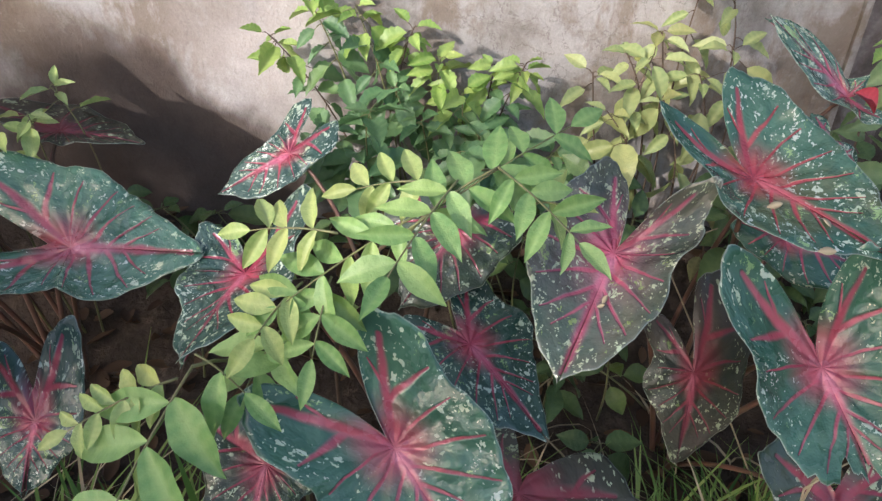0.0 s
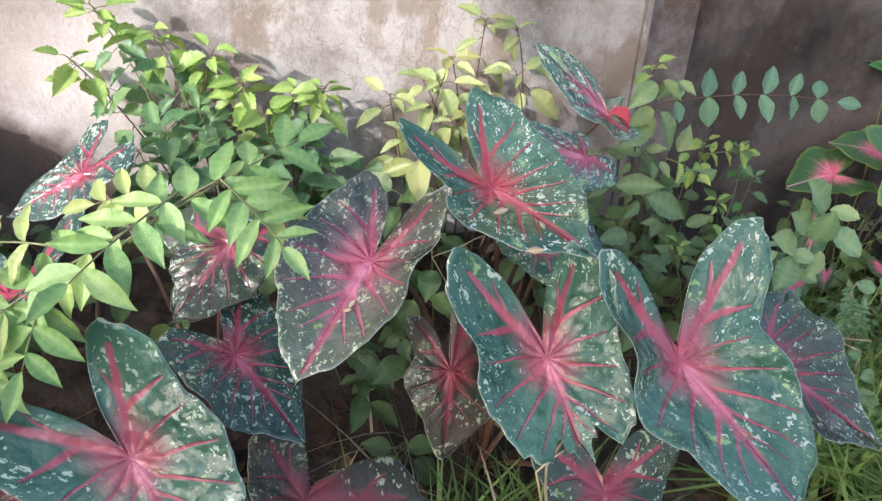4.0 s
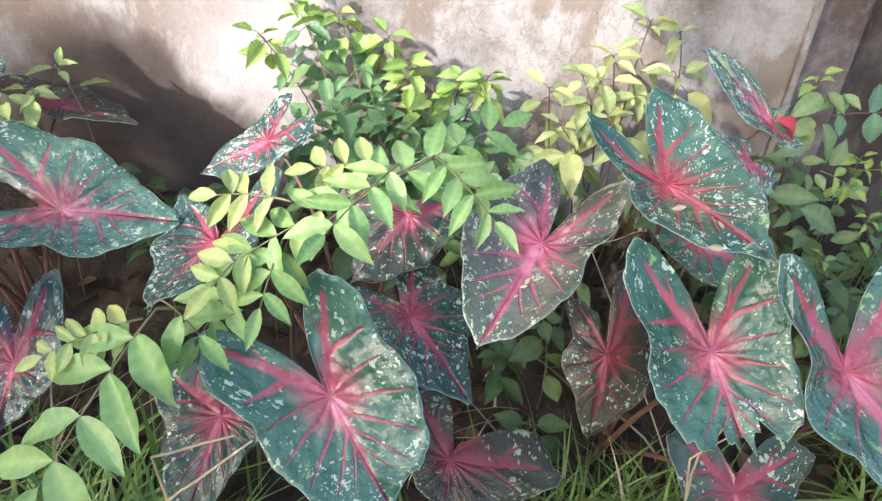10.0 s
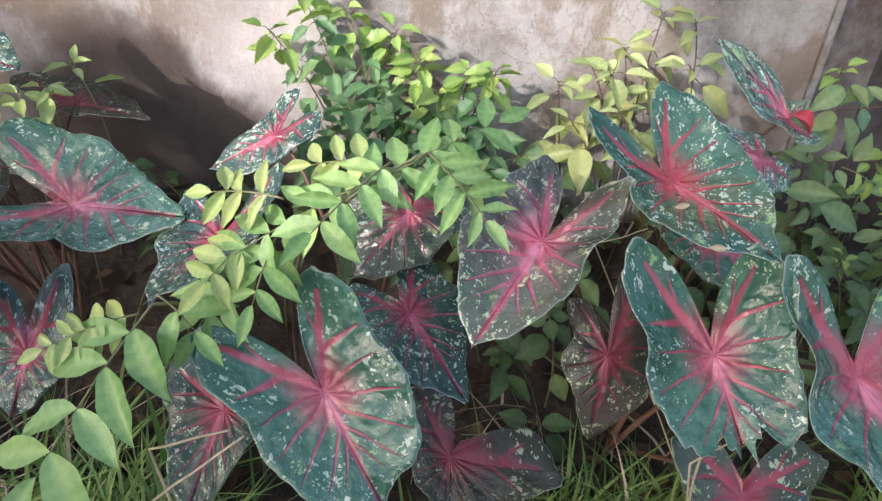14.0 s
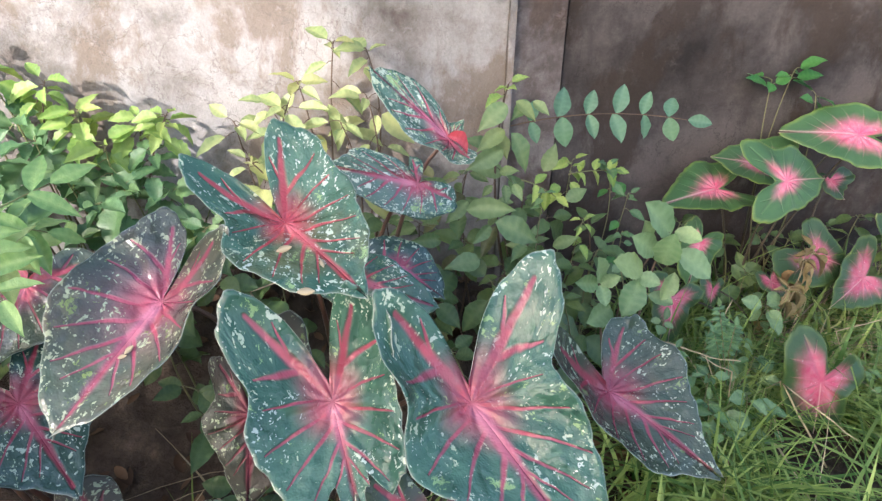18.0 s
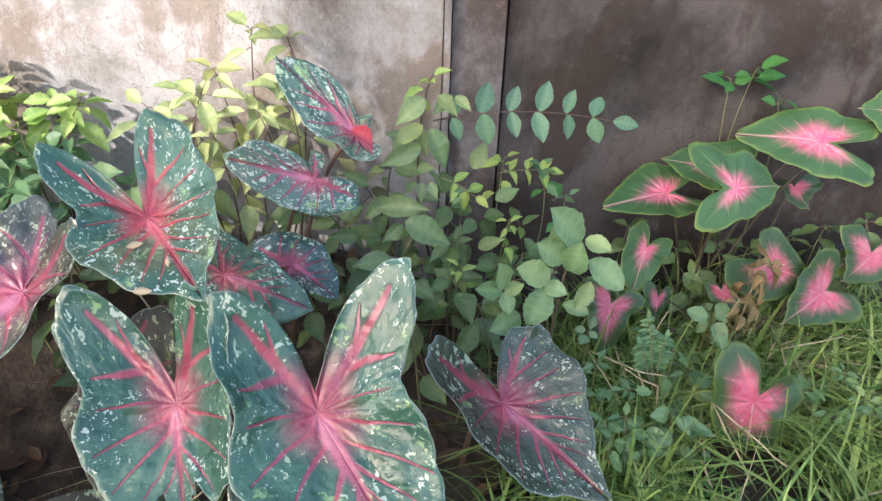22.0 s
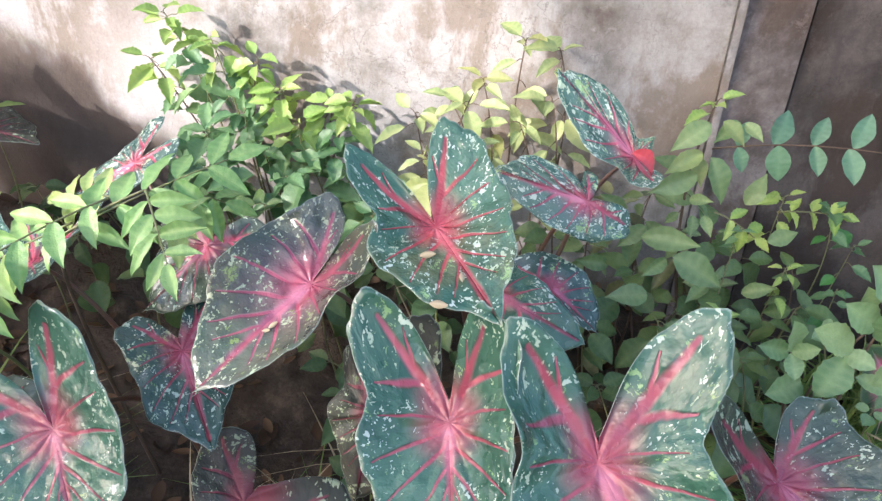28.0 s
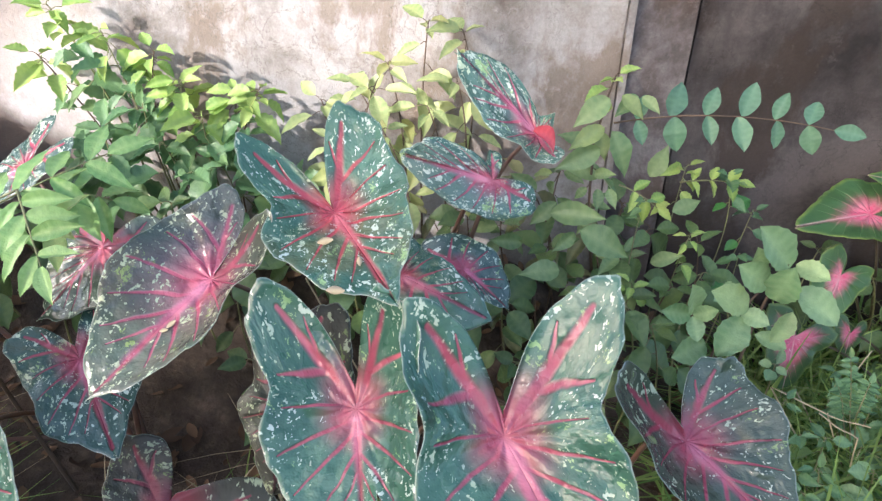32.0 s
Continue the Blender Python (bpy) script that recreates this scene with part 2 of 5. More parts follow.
def pink_material(name, reach, dark, rosy):
    """A green leaf with a ragged pink centre that follows the veins; reach is how far the pink spreads."""
    n = Nodes(name)
    uv = n.coords("UV")
    edge, vein = n.attr("edge"), vein_mask(n, 0.03)
    ragged = n.math("ADD", edge, n.math("MULTIPLY", n.math("SUBTRACT", n.noise(uv, 50, 4, 0.6), 0.5), 0.30))
    ragged = n.math("SUBTRACT", ragged, n.band(n.random(), 0.0, 1.0, -0.05, 0.10))
    ragged = n.math("SUBTRACT", ragged, n.band(vein, -3.0, 0.6, 0.0, 0.09, True))
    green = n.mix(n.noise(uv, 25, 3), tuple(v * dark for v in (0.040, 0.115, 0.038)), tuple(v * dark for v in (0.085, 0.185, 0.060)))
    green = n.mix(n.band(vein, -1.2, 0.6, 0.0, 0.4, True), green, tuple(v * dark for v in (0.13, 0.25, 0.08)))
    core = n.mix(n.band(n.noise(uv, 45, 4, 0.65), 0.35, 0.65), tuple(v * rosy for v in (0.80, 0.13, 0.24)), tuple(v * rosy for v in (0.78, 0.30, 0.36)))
    core = n.mix(n.band(n.noise(uv, 160, 2), 0.66, 0.70, 0.0, 0.6), core, (0.85, 0.60, 0.62))
    col = n.mix(n.band(ragged, reach - 0.34, reach + 0.22, 1.0, 0.0, True), green, core)
    col = n.mix(n.math("MULTIPLY", n.band(edge, 0.90, 1.0), n.band(n.noise(uv, 40, 3), 0.35, 0.60, 0.2, 0.85)), col, (0.26 * dark, 0.36 * dark, 0.07 * dark))
    rib = n.math("MULTIPLY", n.band(n.attr("leafx"), 0.006, 0.022, 1.0, 0.0), n.band(n.attr("leafy"), 0.0, 0.08))
    col = n.mix(n.math("MULTIPLY", rib, 0.6), col, (0.72, 0.45, 0.42))
    n.bump(n.math("ADD", n.noise(uv, 45, 3.0), n.math("MULTIPLY", n.band(vein, -1.5, 1, 0.0, 1.0, True), -0.6)), 0.5, 0.004)
    return n.finish(col, 0.36, 0.5, 0.3)


def foliage_material(name, a, b, rough=0.36, through=0.35):
    """A plain green leaf with lighter veins, varied from leaf to leaf."""
    n = Nodes(name)
    uv = n.coords("UV")
    rnd = n.random()
    col = n.mix(n.math("ADD", n.math("MULTIPLY", rnd, 0.8), n.math("MULTIPLY", n.noise(uv, 6, 3), 0.3)), a, b)
    vein = n.attr("vein")
    col = n.mix(n.math("MULTIPLY", vein, 0.35), col, (min(1, b[0] * 1.7), min(1, b[1] * 1.5), b[2] * 1.6))
    # now and then a leaf turns yellowish or dulls to brown
    col = n.mix(n.band(rnd, 0.84, 0.97, 0.0, 0.55), col, (b[0] * 1.15, b[1] * 0.98, b[2] * 0.7))
    col = n.mix(n.math("MULTIPLY", n.band(rnd, 0.0, 0.07, 1.0, 0.0), 0.5), col, (a[0] * 1.6, a[1] * 0.8, a[2] * 0.8))
    col = n.mix(n.band(n.noise(uv, 3.5, 4, 0.6), 0.35, 0.7, 0.0, 0.35), col, (a[0] * 0.7, a[1] * 0.8, a[2] * 0.9))
    spot = n.band(n.noise(uv, 9, 4, 0.7), 0.66, 0.74, 0, 0.55)
    col = n.mix(spot, col, (0.20, 0.16, 0.06))
    n.bump(n.math("ADD", n.noise(uv, 20, 2.0), n.math("MULTIPLY", vein, -0.8)), 0.3, 0.003)
    return n.finish(col, rough, 0.45, through)


def stem_material(name, a, b, rough=0.45):
    n = Nodes(name)
    v = n.coords("Object")
    n.bump(n.noise(v, 300, 3), 0.3, 0.001)
    return n.finish(n.mix(n.noise(v, 40, 4), a, b), rough, 0.4)


def concrete_material(name, light, mid, dark, grime, painted_light=False):
    """Weathered plaster: cloudy tones, streaks and black algae."""
    n = Nodes(name)
    v = n.coords("Object")
    cloud = n.noise(v, 3.6, 8, 0.66, 0.15)
    col = n.ramp(cloud, ((0.37, dark), (0.47, mid), (0.56, light)))
    streak = n.noise(n.coords("Object", (16, 16, 1.2)), 1.0, 6, 0.65)
    col = n.mix(n.band(streak, 0.52, 0.75, 0, 0.5 * grime + 0.15), col, dark)
    blotch = n.noise(v, 9, 6, 0.72, 0.2)
    col = n.mix(n.band(blotch, 0.55, 0.72, 0, grime), col, (0.045, 0.04, 0.036))
    rust = n.noise(n.coords("Object", (1, 1, 0.6)), 6.5, 6, 0.68, 0.25)
    col = n.mix(n.band(rust, 0.50, 0.58, 0, 0.75), col, (mid[0] * 0.75, mid[1] * 0.62, mid[2] * 0.5))
    flake = n.noise(v, 26, 6, 0.75, 0.2)
    col = n.mix(n.band(flake, 0.58, 0.68, 0, 0.3), col, (light[0] * 1.3, light[1] * 1.3, light[2] * 1.3))
    peel = n.math("ABSOLUTE", n.math("SUBTRACT", n.noise(v, 15, 5, 0.6, 0.4), 0.5))
    peel = n.math("MULTIPLY", n.band(peel, 0.0, 0.012, 1.0, 0.0), n.band(n.noise(v, 4.0, 2), 0.5, 0.62, 0.0, 0.55))
    col = n.mix(peel, col, (mid[0] * 0.5, mid[1] * 0.48, mid[2] * 0.45))
    if painted_light:
        # painted shade with a hard sloping edge, and a painted sun patch above it
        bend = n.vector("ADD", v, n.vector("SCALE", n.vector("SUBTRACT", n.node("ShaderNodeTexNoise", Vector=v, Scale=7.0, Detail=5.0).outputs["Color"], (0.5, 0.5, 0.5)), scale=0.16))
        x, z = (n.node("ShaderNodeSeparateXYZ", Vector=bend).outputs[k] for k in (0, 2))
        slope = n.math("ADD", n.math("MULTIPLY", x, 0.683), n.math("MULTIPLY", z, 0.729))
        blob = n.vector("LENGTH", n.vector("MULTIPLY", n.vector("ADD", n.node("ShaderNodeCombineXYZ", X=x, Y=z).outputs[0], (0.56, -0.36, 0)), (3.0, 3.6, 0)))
        painted_shade = n.math("MULTIPLY", n.band(blob, 0.65, 1.15, 0.92, 0.0, True), n.band(slope, 0.035, 0.085, 1.0, 0.0, True))
        bare_or_lit = n.vector("LENGTH", n.vector("MULTIPLY", n.vector("ADD", n.node("ShaderNodeCombineXYZ", X=x, Y=z).outputs[0], (0.32, -0.56, 0)), (5.6, 5.0, 0)))
        col = n.mix(n.band(bare_or_lit, 0.20, 1.10, 0.55, 0.0, True), col, (0.64, 0.61, 0.575))
        col = n.mix(painted_shade, col, n.mix(n.noise(v, 30, 5), (0.040, 0.030, 0.024), (0.085, 0.064, 0.050)))
    grain = n.noise(v, 220, 4, 0.7)
    col = n.mix(n.band(grain, 0.3, 0.7, 0.25, 0), col, dark)
    n.bump(n.math("ADD", n.math("MULTIPLY", flake, 0.6), n.math("ADD", n.math("MULTIPLY", grain, 0.15), cloud)), 0.6, 0.012)
    return n.finish(col, 0.9, 0.2)


def soil_material():
    n = Nodes("soil")
    v = n.coords("Object")
    col = n.ramp(n.noise(v, 14, 7, 0.7), ((0.3, (0.026, 0.020, 0.014)), (0.55, (0.070, 0.053, 0.038)), (0.75, (0.16, 0.120, 0.085))))
    n.bump(n.noise(v, 60, 6, 0.7), 0.8, 0.02)
    return n.finish(col, 0.95, 0.2)


def blade_material(name, a, b, rough=0.5):
    """Grass: every blade its own tone."""
    n = Nodes(name)
    g = n.node("ShaderNodeNewGeometry").outputs["Random Per Island"]
    return n.finish(n.mix(g, a, b), rough, 0.4, 0.3)


MAT = {
    "green": caladium_material("caladium_green", (0.034, 0.108, 0.066), (0.072, 0.172, 0.108), (0.56, 0.080, 0.115), (0.52, 0.63, 0.52), 0.025, 0.36),
    "scorched": caladium_material("caladium_scorched", (0.034, 0.108, 0.066), (0.072, 0.172, 0.108), (0.60, 0.060, 0.075), (0.56, 0.67, 0.56), 0.04, 0.34, 0.3, True),
    "mauve": caladium_material("caladium_mauve", (0.062, 0.100, 0.068), (0.135, 0.122, 0.092), (0.56, 0.090, 0.135), (0.44, 0.48, 0.30), 0.045, 0.32, 0.56),
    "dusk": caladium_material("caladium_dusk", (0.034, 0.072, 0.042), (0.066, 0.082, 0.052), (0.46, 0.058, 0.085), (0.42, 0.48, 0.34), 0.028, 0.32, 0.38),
    "mint": caladium_material("caladium_mint", (0.055, 0.140, 0.100), (0.110, 0.190, 0.140), (0.56, 0.08, 0.12), (0.60, 0.70, 0.58), 0.075, 0.34, 0.44),
    "spot": caladium_material("caladium_spotted", (0.030, 0.075, 0.058), (0.06, 0.11, 0.08), (0.54, 0.06, 0.095), (0.56, 0.66, 0.54), 0.05, 0.36),
    # dull brown caladium copy, colours darkened for leaves that stand in shade
    "shaded_brown": caladium_material("caladium_shaded", (0.028, 0.040, 0.022), (0.056, 0.046, 0.030), (0.28, 0.030, 0.045), (0.26, 0.31, 0.17), 0.03, 0.6),
    "pink": pink_material("pink_caladium", 0.36, 1.0, 1.0),
    # darker greens and pinks, the pink spread wider, for the low leaves
    "pink_low": pink_material("pink_caladium_darker", 0.50, 0.62, 0.72),
    "sprig": foliage_material("sprig_leaf", (0.13, 0.30, 0.08), (0.33, 0.50, 0.17)),
    "sprig_young": foliage_material("sprig_young_leaf", (0.27, 0.41, 0.11), (0.45, 0.53, 0.19)),
    "bush": foliage_material("bush_leaf", (0.05, 0.15, 0.06), (0.17, 0.30, 0.12)),
    "bush_deep": foliage_material("deep_green_leaf", (0.03, 0.15, 0.035), (0.09, 0.27, 0.06)),
    "bush_young": foliage_material("bush_young_leaf", (0.15, 0.31, 0.055), (0.36, 0.48, 0.13)),
    "yellow": foliage_material("yellow_leaf", (0.20, 0.30, 0.10), (0.40, 0.45, 0.18)),
    "olive": foliage_material("olive_leaf", (0.080, 0.175, 0.062), (0.24, 0.335, 0.135)),
    "moss": foliage_material("brownish_leaf", (0.075, 0.105, 0.035), (0.23, 0.235, 0.10), 0.42, 0.25),
    "bluish": foliage_material("bluish_leaf", (0.10, 0.215, 0.085), (0.25, 0.385, 0.175)),
    "red": foliage_material("red_leaf_base", (0.34, 0.028, 0.048), (0.46, 0.075, 0.085), 0.35, 0.15),
    "frond": foliage_material("frond_leaflet", (0.07, 0.18, 0.10), (0.15, 0.29, 0.16)),
    "withered": foliage_material("withered_leaf", (0.12, 0.095, 0.035), (0.27, 0.22, 0.10), 0.7, 0.2),
    "dark": foliage_material("dark_leaf", (0.052, 0.118, 0.040), (0.14, 0.22, 0.07)),
    "stalk": stem_material("red_stalk", (0.16, 0.05, 0.04), (0.10, 0.09, 0.05)),
    "stem": stem_material("green_stem", (0.12, 0.17, 0.05), (0.18, 0.14, 0.07)),
    "dark_stem": stem_material("dark_stem", (0.045, 0.055, 0.022), (0.06, 0.035, 0.025)),
    "wood": stem_material("brown_stem", (0.13, 0.085, 0.05), (0.07, 0.05, 0.035), 0.8),
    "straw": stem_material("straw_stalk", (0.50, 0.42, 0.25), (0.33, 0.26, 0.15), 0.7),
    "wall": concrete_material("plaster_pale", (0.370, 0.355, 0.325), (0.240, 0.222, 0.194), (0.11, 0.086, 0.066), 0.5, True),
    "wall_dark": concrete_material("plaster_dark", (0.098, 0.086, 0.077), (0.054, 0.047, 0.042), (0.022, 0.019, 0.017), 0.3),
    "wall_plain": concrete_material("plaster_plain", (0.50, 0.47, 0.43), (0.42, 0.39, 0.35), (0.25, 0.22, 0.19), 0.2),
    "pilaster": concrete_material("plaster_pilaster", (0.215, 0.192, 0.177), (0.105, 0.090, 0.081), (0.040, 0.033, 0.029), 0.4),
    "soil": soil_material(),
    "grass": blade_material("grass_blade", (0.055, 0.15, 0.026), (0.30, 0.41, 0.105)),
    "litter": blade_material("dead_leaf", (0.05, 0.03, 0.018), (0.17, 0.10, 0.05), 0.8),
}


# ---- building blocks ----
def mesh_object(name, verts, faces, material, parent=None, uvs=None, attrs=None, label=""):
    me = bpy.data.meshes.new(name)
    me.from_pydata([tuple(v) for v in verts], [], faces)
    if uvs is not None:
        layer = me.uv_layers.new(name="UVMap")
        for lo in me.loops:
            layer.data[lo.index].uv = uvs[lo.vertex_index]
    for key, values in (attrs or {}).items():
        a = me.attributes.new(key, "FLOAT", "POINT")
        a.data.foreach_set("value", np.asarray(values, dtype=np.float32))
    me.shade_smooth()
    me.materials.append(MAT[material])
    ob = new(name, me)
    ob.parent = parent
    if label:
        tagged(ob, label)
    return ob


def bezier(a, b, c, n):
    """Points of a bow from a to c, pulled towards b."""
    return [a * (1 - t) ** 2 + b * 2 * t * (1 - t) + c * t * t for t in (i / n for i in range(n + 1))]


def tube(name, pts, r0, r1, material, parent, sides=7, label=""):
    verts, faces = [], []
    up = Vector((0.13, 0.91, 0.39))
    for i, p in enumerate(pts):
        d = (pts[min(i + 1, len(pts) - 1)] - pts[max(i - 1, 0)]).normalized()
        x = d.cross(up).normalized()
        y = d.cross(x)
        r = r0 + (r1 - r0) * i / (len(pts) - 1)
        verts += [p + (x * math.cos(k * 2 * math.pi / sides) + y * math.sin(k * 2 * math.pi / sides)) * r for k in range(sides)]
    for i in range(len(pts) - 1):
        for k in range(sides):
            a, b = i * sides + k, i * sides + (k + 1) % sides
            faces.append((a, b, b + sides, a + sides))
    faces.append(tuple(range(sides))[::-1])
    faces.append(tuple(range((len(pts) - 1) * sides, len(pts) * sides)))
    return mesh_object(name, verts, faces, material, parent, label=label)


def thing(name, at, label, category, group=""):
    ob = new(name)
    ob.location = at
    ob.empty_display_size = 0.05
    bpy.context.view_layer.update()
    return tagged(ob, label, category, group)


def keep_place(ob, parent):
    """Hangs a mesh built in world places under its thing, or under a part that was hung so."""
    ob.parent = parent
    if parent.type == "EMPTY":
        ob.matrix_parent_inverse = Matrix.Translation(parent.location).inverted()
    return ob


# ---- the setting ----
def slab(name, x0, x1, y0, y1, z0, z1, material, label, wobble=0.0, cell=0.04):
    """A wall piece whose camera-side face is a fine, slightly uneven sheet."""
    nx, nz = max(2, int((x1 - x0) / cell)), max(2, int((z1 - z0) / cell))
    verts, faces = [], []
    for j in range(nz + 1):
        for i in range(nx + 1):
            x, z = x0 + (x1 - x0) * i / nx, z0 + (z1 - z0) * j / nz
            inner = 0 < i < nx
            verts.append((x, y0 + (noise.noise((x * 5, 3.1, z * 5)) * wobble if inner else 0), z))
    for j in range(nz):
        for i in range(nx):
            a = j * (nx + 1) + i
            faces.append((a, a + 1, a + nx + 2, a + nx + 1))
    k = len(verts)
    verts += [(x0, y0, z0), (x1, y0, z0), (x1, y0, z1), (x0, y0, z1), (x0, y1, z0), (x1, y1, z0), (x1, y1, z1), (x0, y1, z1)]
    for q in ((0, 4, 5, 1), (1, 5, 6, 2), (2, 6, 7, 3), (3, 7, 4, 0), (4, 7, 6, 5)):
        faces.append(tuple(k + i for i in q))
    ob = mesh_object(name, verts, faces, material)
    return tagged(ob, label, "wall", kind="structure")

WALL_Y = 1.11
slab("wall_left", -1.10, 0.682, WALL_Y, WALL_Y + 0.16, -0.05, 1.35, "wall", "pale weathered plaster garden wall with brown stains, painted shade and sun patch", 0.006)
slab("wall_pilaster", 0.70, 0.795, WALL_Y + 0.012, WALL_Y + 0.16, -0.05, 1.35, "pilaster", "narrow grey plaster strip between two wall joints", 0.004)
slab("wall_joint", 0.684, 0.696, WALL_Y - 0.006, WALL_Y + 0.16, -0.05, 1.35, "wall", "thin raised plaster edge beside the wall joint", 0.001)
slab("wall_right", 0.801, 4.0, WALL_Y + 0.022, WALL_Y + 0.16, -0.05, 1.35, "wall_dark", "damp dark plaster wall with black algae", 0.008)
slab("wall_far_left", -4.0, -1.109, WALL_Y - 0.01, WALL_Y + 0.16, -0.05, 1.35, "pilaster", "brown plaster wall panel beyond the joint", 0.006)
slab("wall_core", -4.0, 4.0, WALL_Y + 0.165, WALL_Y + 0.2, -0.05, 1.33, "wall_dark", "rear face of the garden wall", 0.0, 0.5)


# unseen walls added across the path and at its end against sky glare
slab("glare_screen_opposite", -6.0, 6.0, -4.60, -4.80, -0.05, 1.50, "wall_plain", "unseen pale wall added across the path to block sky glare", 0.004, 0.25)
slab("glare_screen_end", -5.40, -5.22, -4.55, 1.05, -0.05, 1.60, "wall_plain", "unseen pale wall added at the end of the path to block sky glare", 0.0, 0.5)


def soil_height(x, y):
    """The soil lies banked up against the wall, less so on the grassy side."""
    f = max(0.0, min(1.0, (y - 0.72) / 0.36))
    low = max(0.0, min(1.0, (x - 0.45) / 0.5))
    bank = (0.26 - 0.20 * low) * f * f * (3 - 2 * f)
    return bank + noise.noise((x * 4, y * 4, 0.3)) * 0.015 + noise.noise((x * 14, y * 14, 2)) * 0.008 - 0.01


def ground():
    verts, faces = [], []
    xs = [-60, -12, -4] + [-2.5 + 0.05 * i for i in range(102)] + [4, 12, 60]
    ys = [-60, -12, -4] + [-1.0 + 0.05 * i for i in range(43)] + [1.35, 4, 12, 60]
    for y in ys:
        for x in xs:
            near = abs(x) < 3 and -1.1 < y < 1.25
            verts.append((x, y, soil_height(x, y) if near else -0.01))
    n = len(xs)
    for j in range(len(ys) - 1):
        for i in range(n - 1):
            a = j * n + i
            faces.append((a, a + 1, a + n + 1, a + n))
    return tagged(mesh_object("ground", verts, faces, "soil"), "dark damp garden soil under the plants", "ground", kind="structure")


ground()


# ---- caladiums ----
PLANTS = {}


def plant(key, name, at, label, category, group=""):
    PLANTS[key] = thing(name, at, label, category, group)
    return PLANTS[key]


HALF = [(0.0, -0.11), (0.020, -0.19), (0.060, -0.34), (0.130, -0.50), (0.230, -0.595), (0.345, -0.615), (0.44, -0.585), (0.525, -0.48),
        (0.585, -0.32), (0.615, -0.12), (0.62, 0.09), (0.595, 0.30), (0.53, 0.47), (0.43, 0.64), (0.29, 0.79), (0.12, 0.92), (0.0, 1.03)]
LOBE = (0.345, -0.615)


def smooth_outline(pts, n):
    """n+1 points along a rounded line through pts."""
    out = []
    m = len(pts) - 1
    for i in range(n + 1):
        s = i / n * m
        k = min(int(s), m - 1)
        u = s - k
        p0, p1, p2, p3 = (pts[max(0, min(m, k + d))] for d in (-1, 0, 1, 2))
        out.append(tuple(0.5 * (2 * b + (c - a) * u + (2 * a - 5 * b + 4 * c - d) * u * u + (3 * b - a - 3 * c + d) * u ** 3)
                         for a, b, c, d in zip(p0, p1, p2, p3)))
    return out


def smooth_at(values, f):
    """A rounded line through evenly spaced values, at f from 0 to 1."""
    m = len(values) - 1
    k = min(int(f * m), m - 1)
    u = f * m - k
    a, b, c, d = (values[max(0, min(m, k + j))] for j in (-1, 0, 1, 2))
    return 0.5 * (2 * b + (c - a) * u + (2 * a - 5 * b + 4 * c - d) * u * u + (3 * b - a - 3 * c + d) * u ** 3)


LEAF_COUNT = [0]


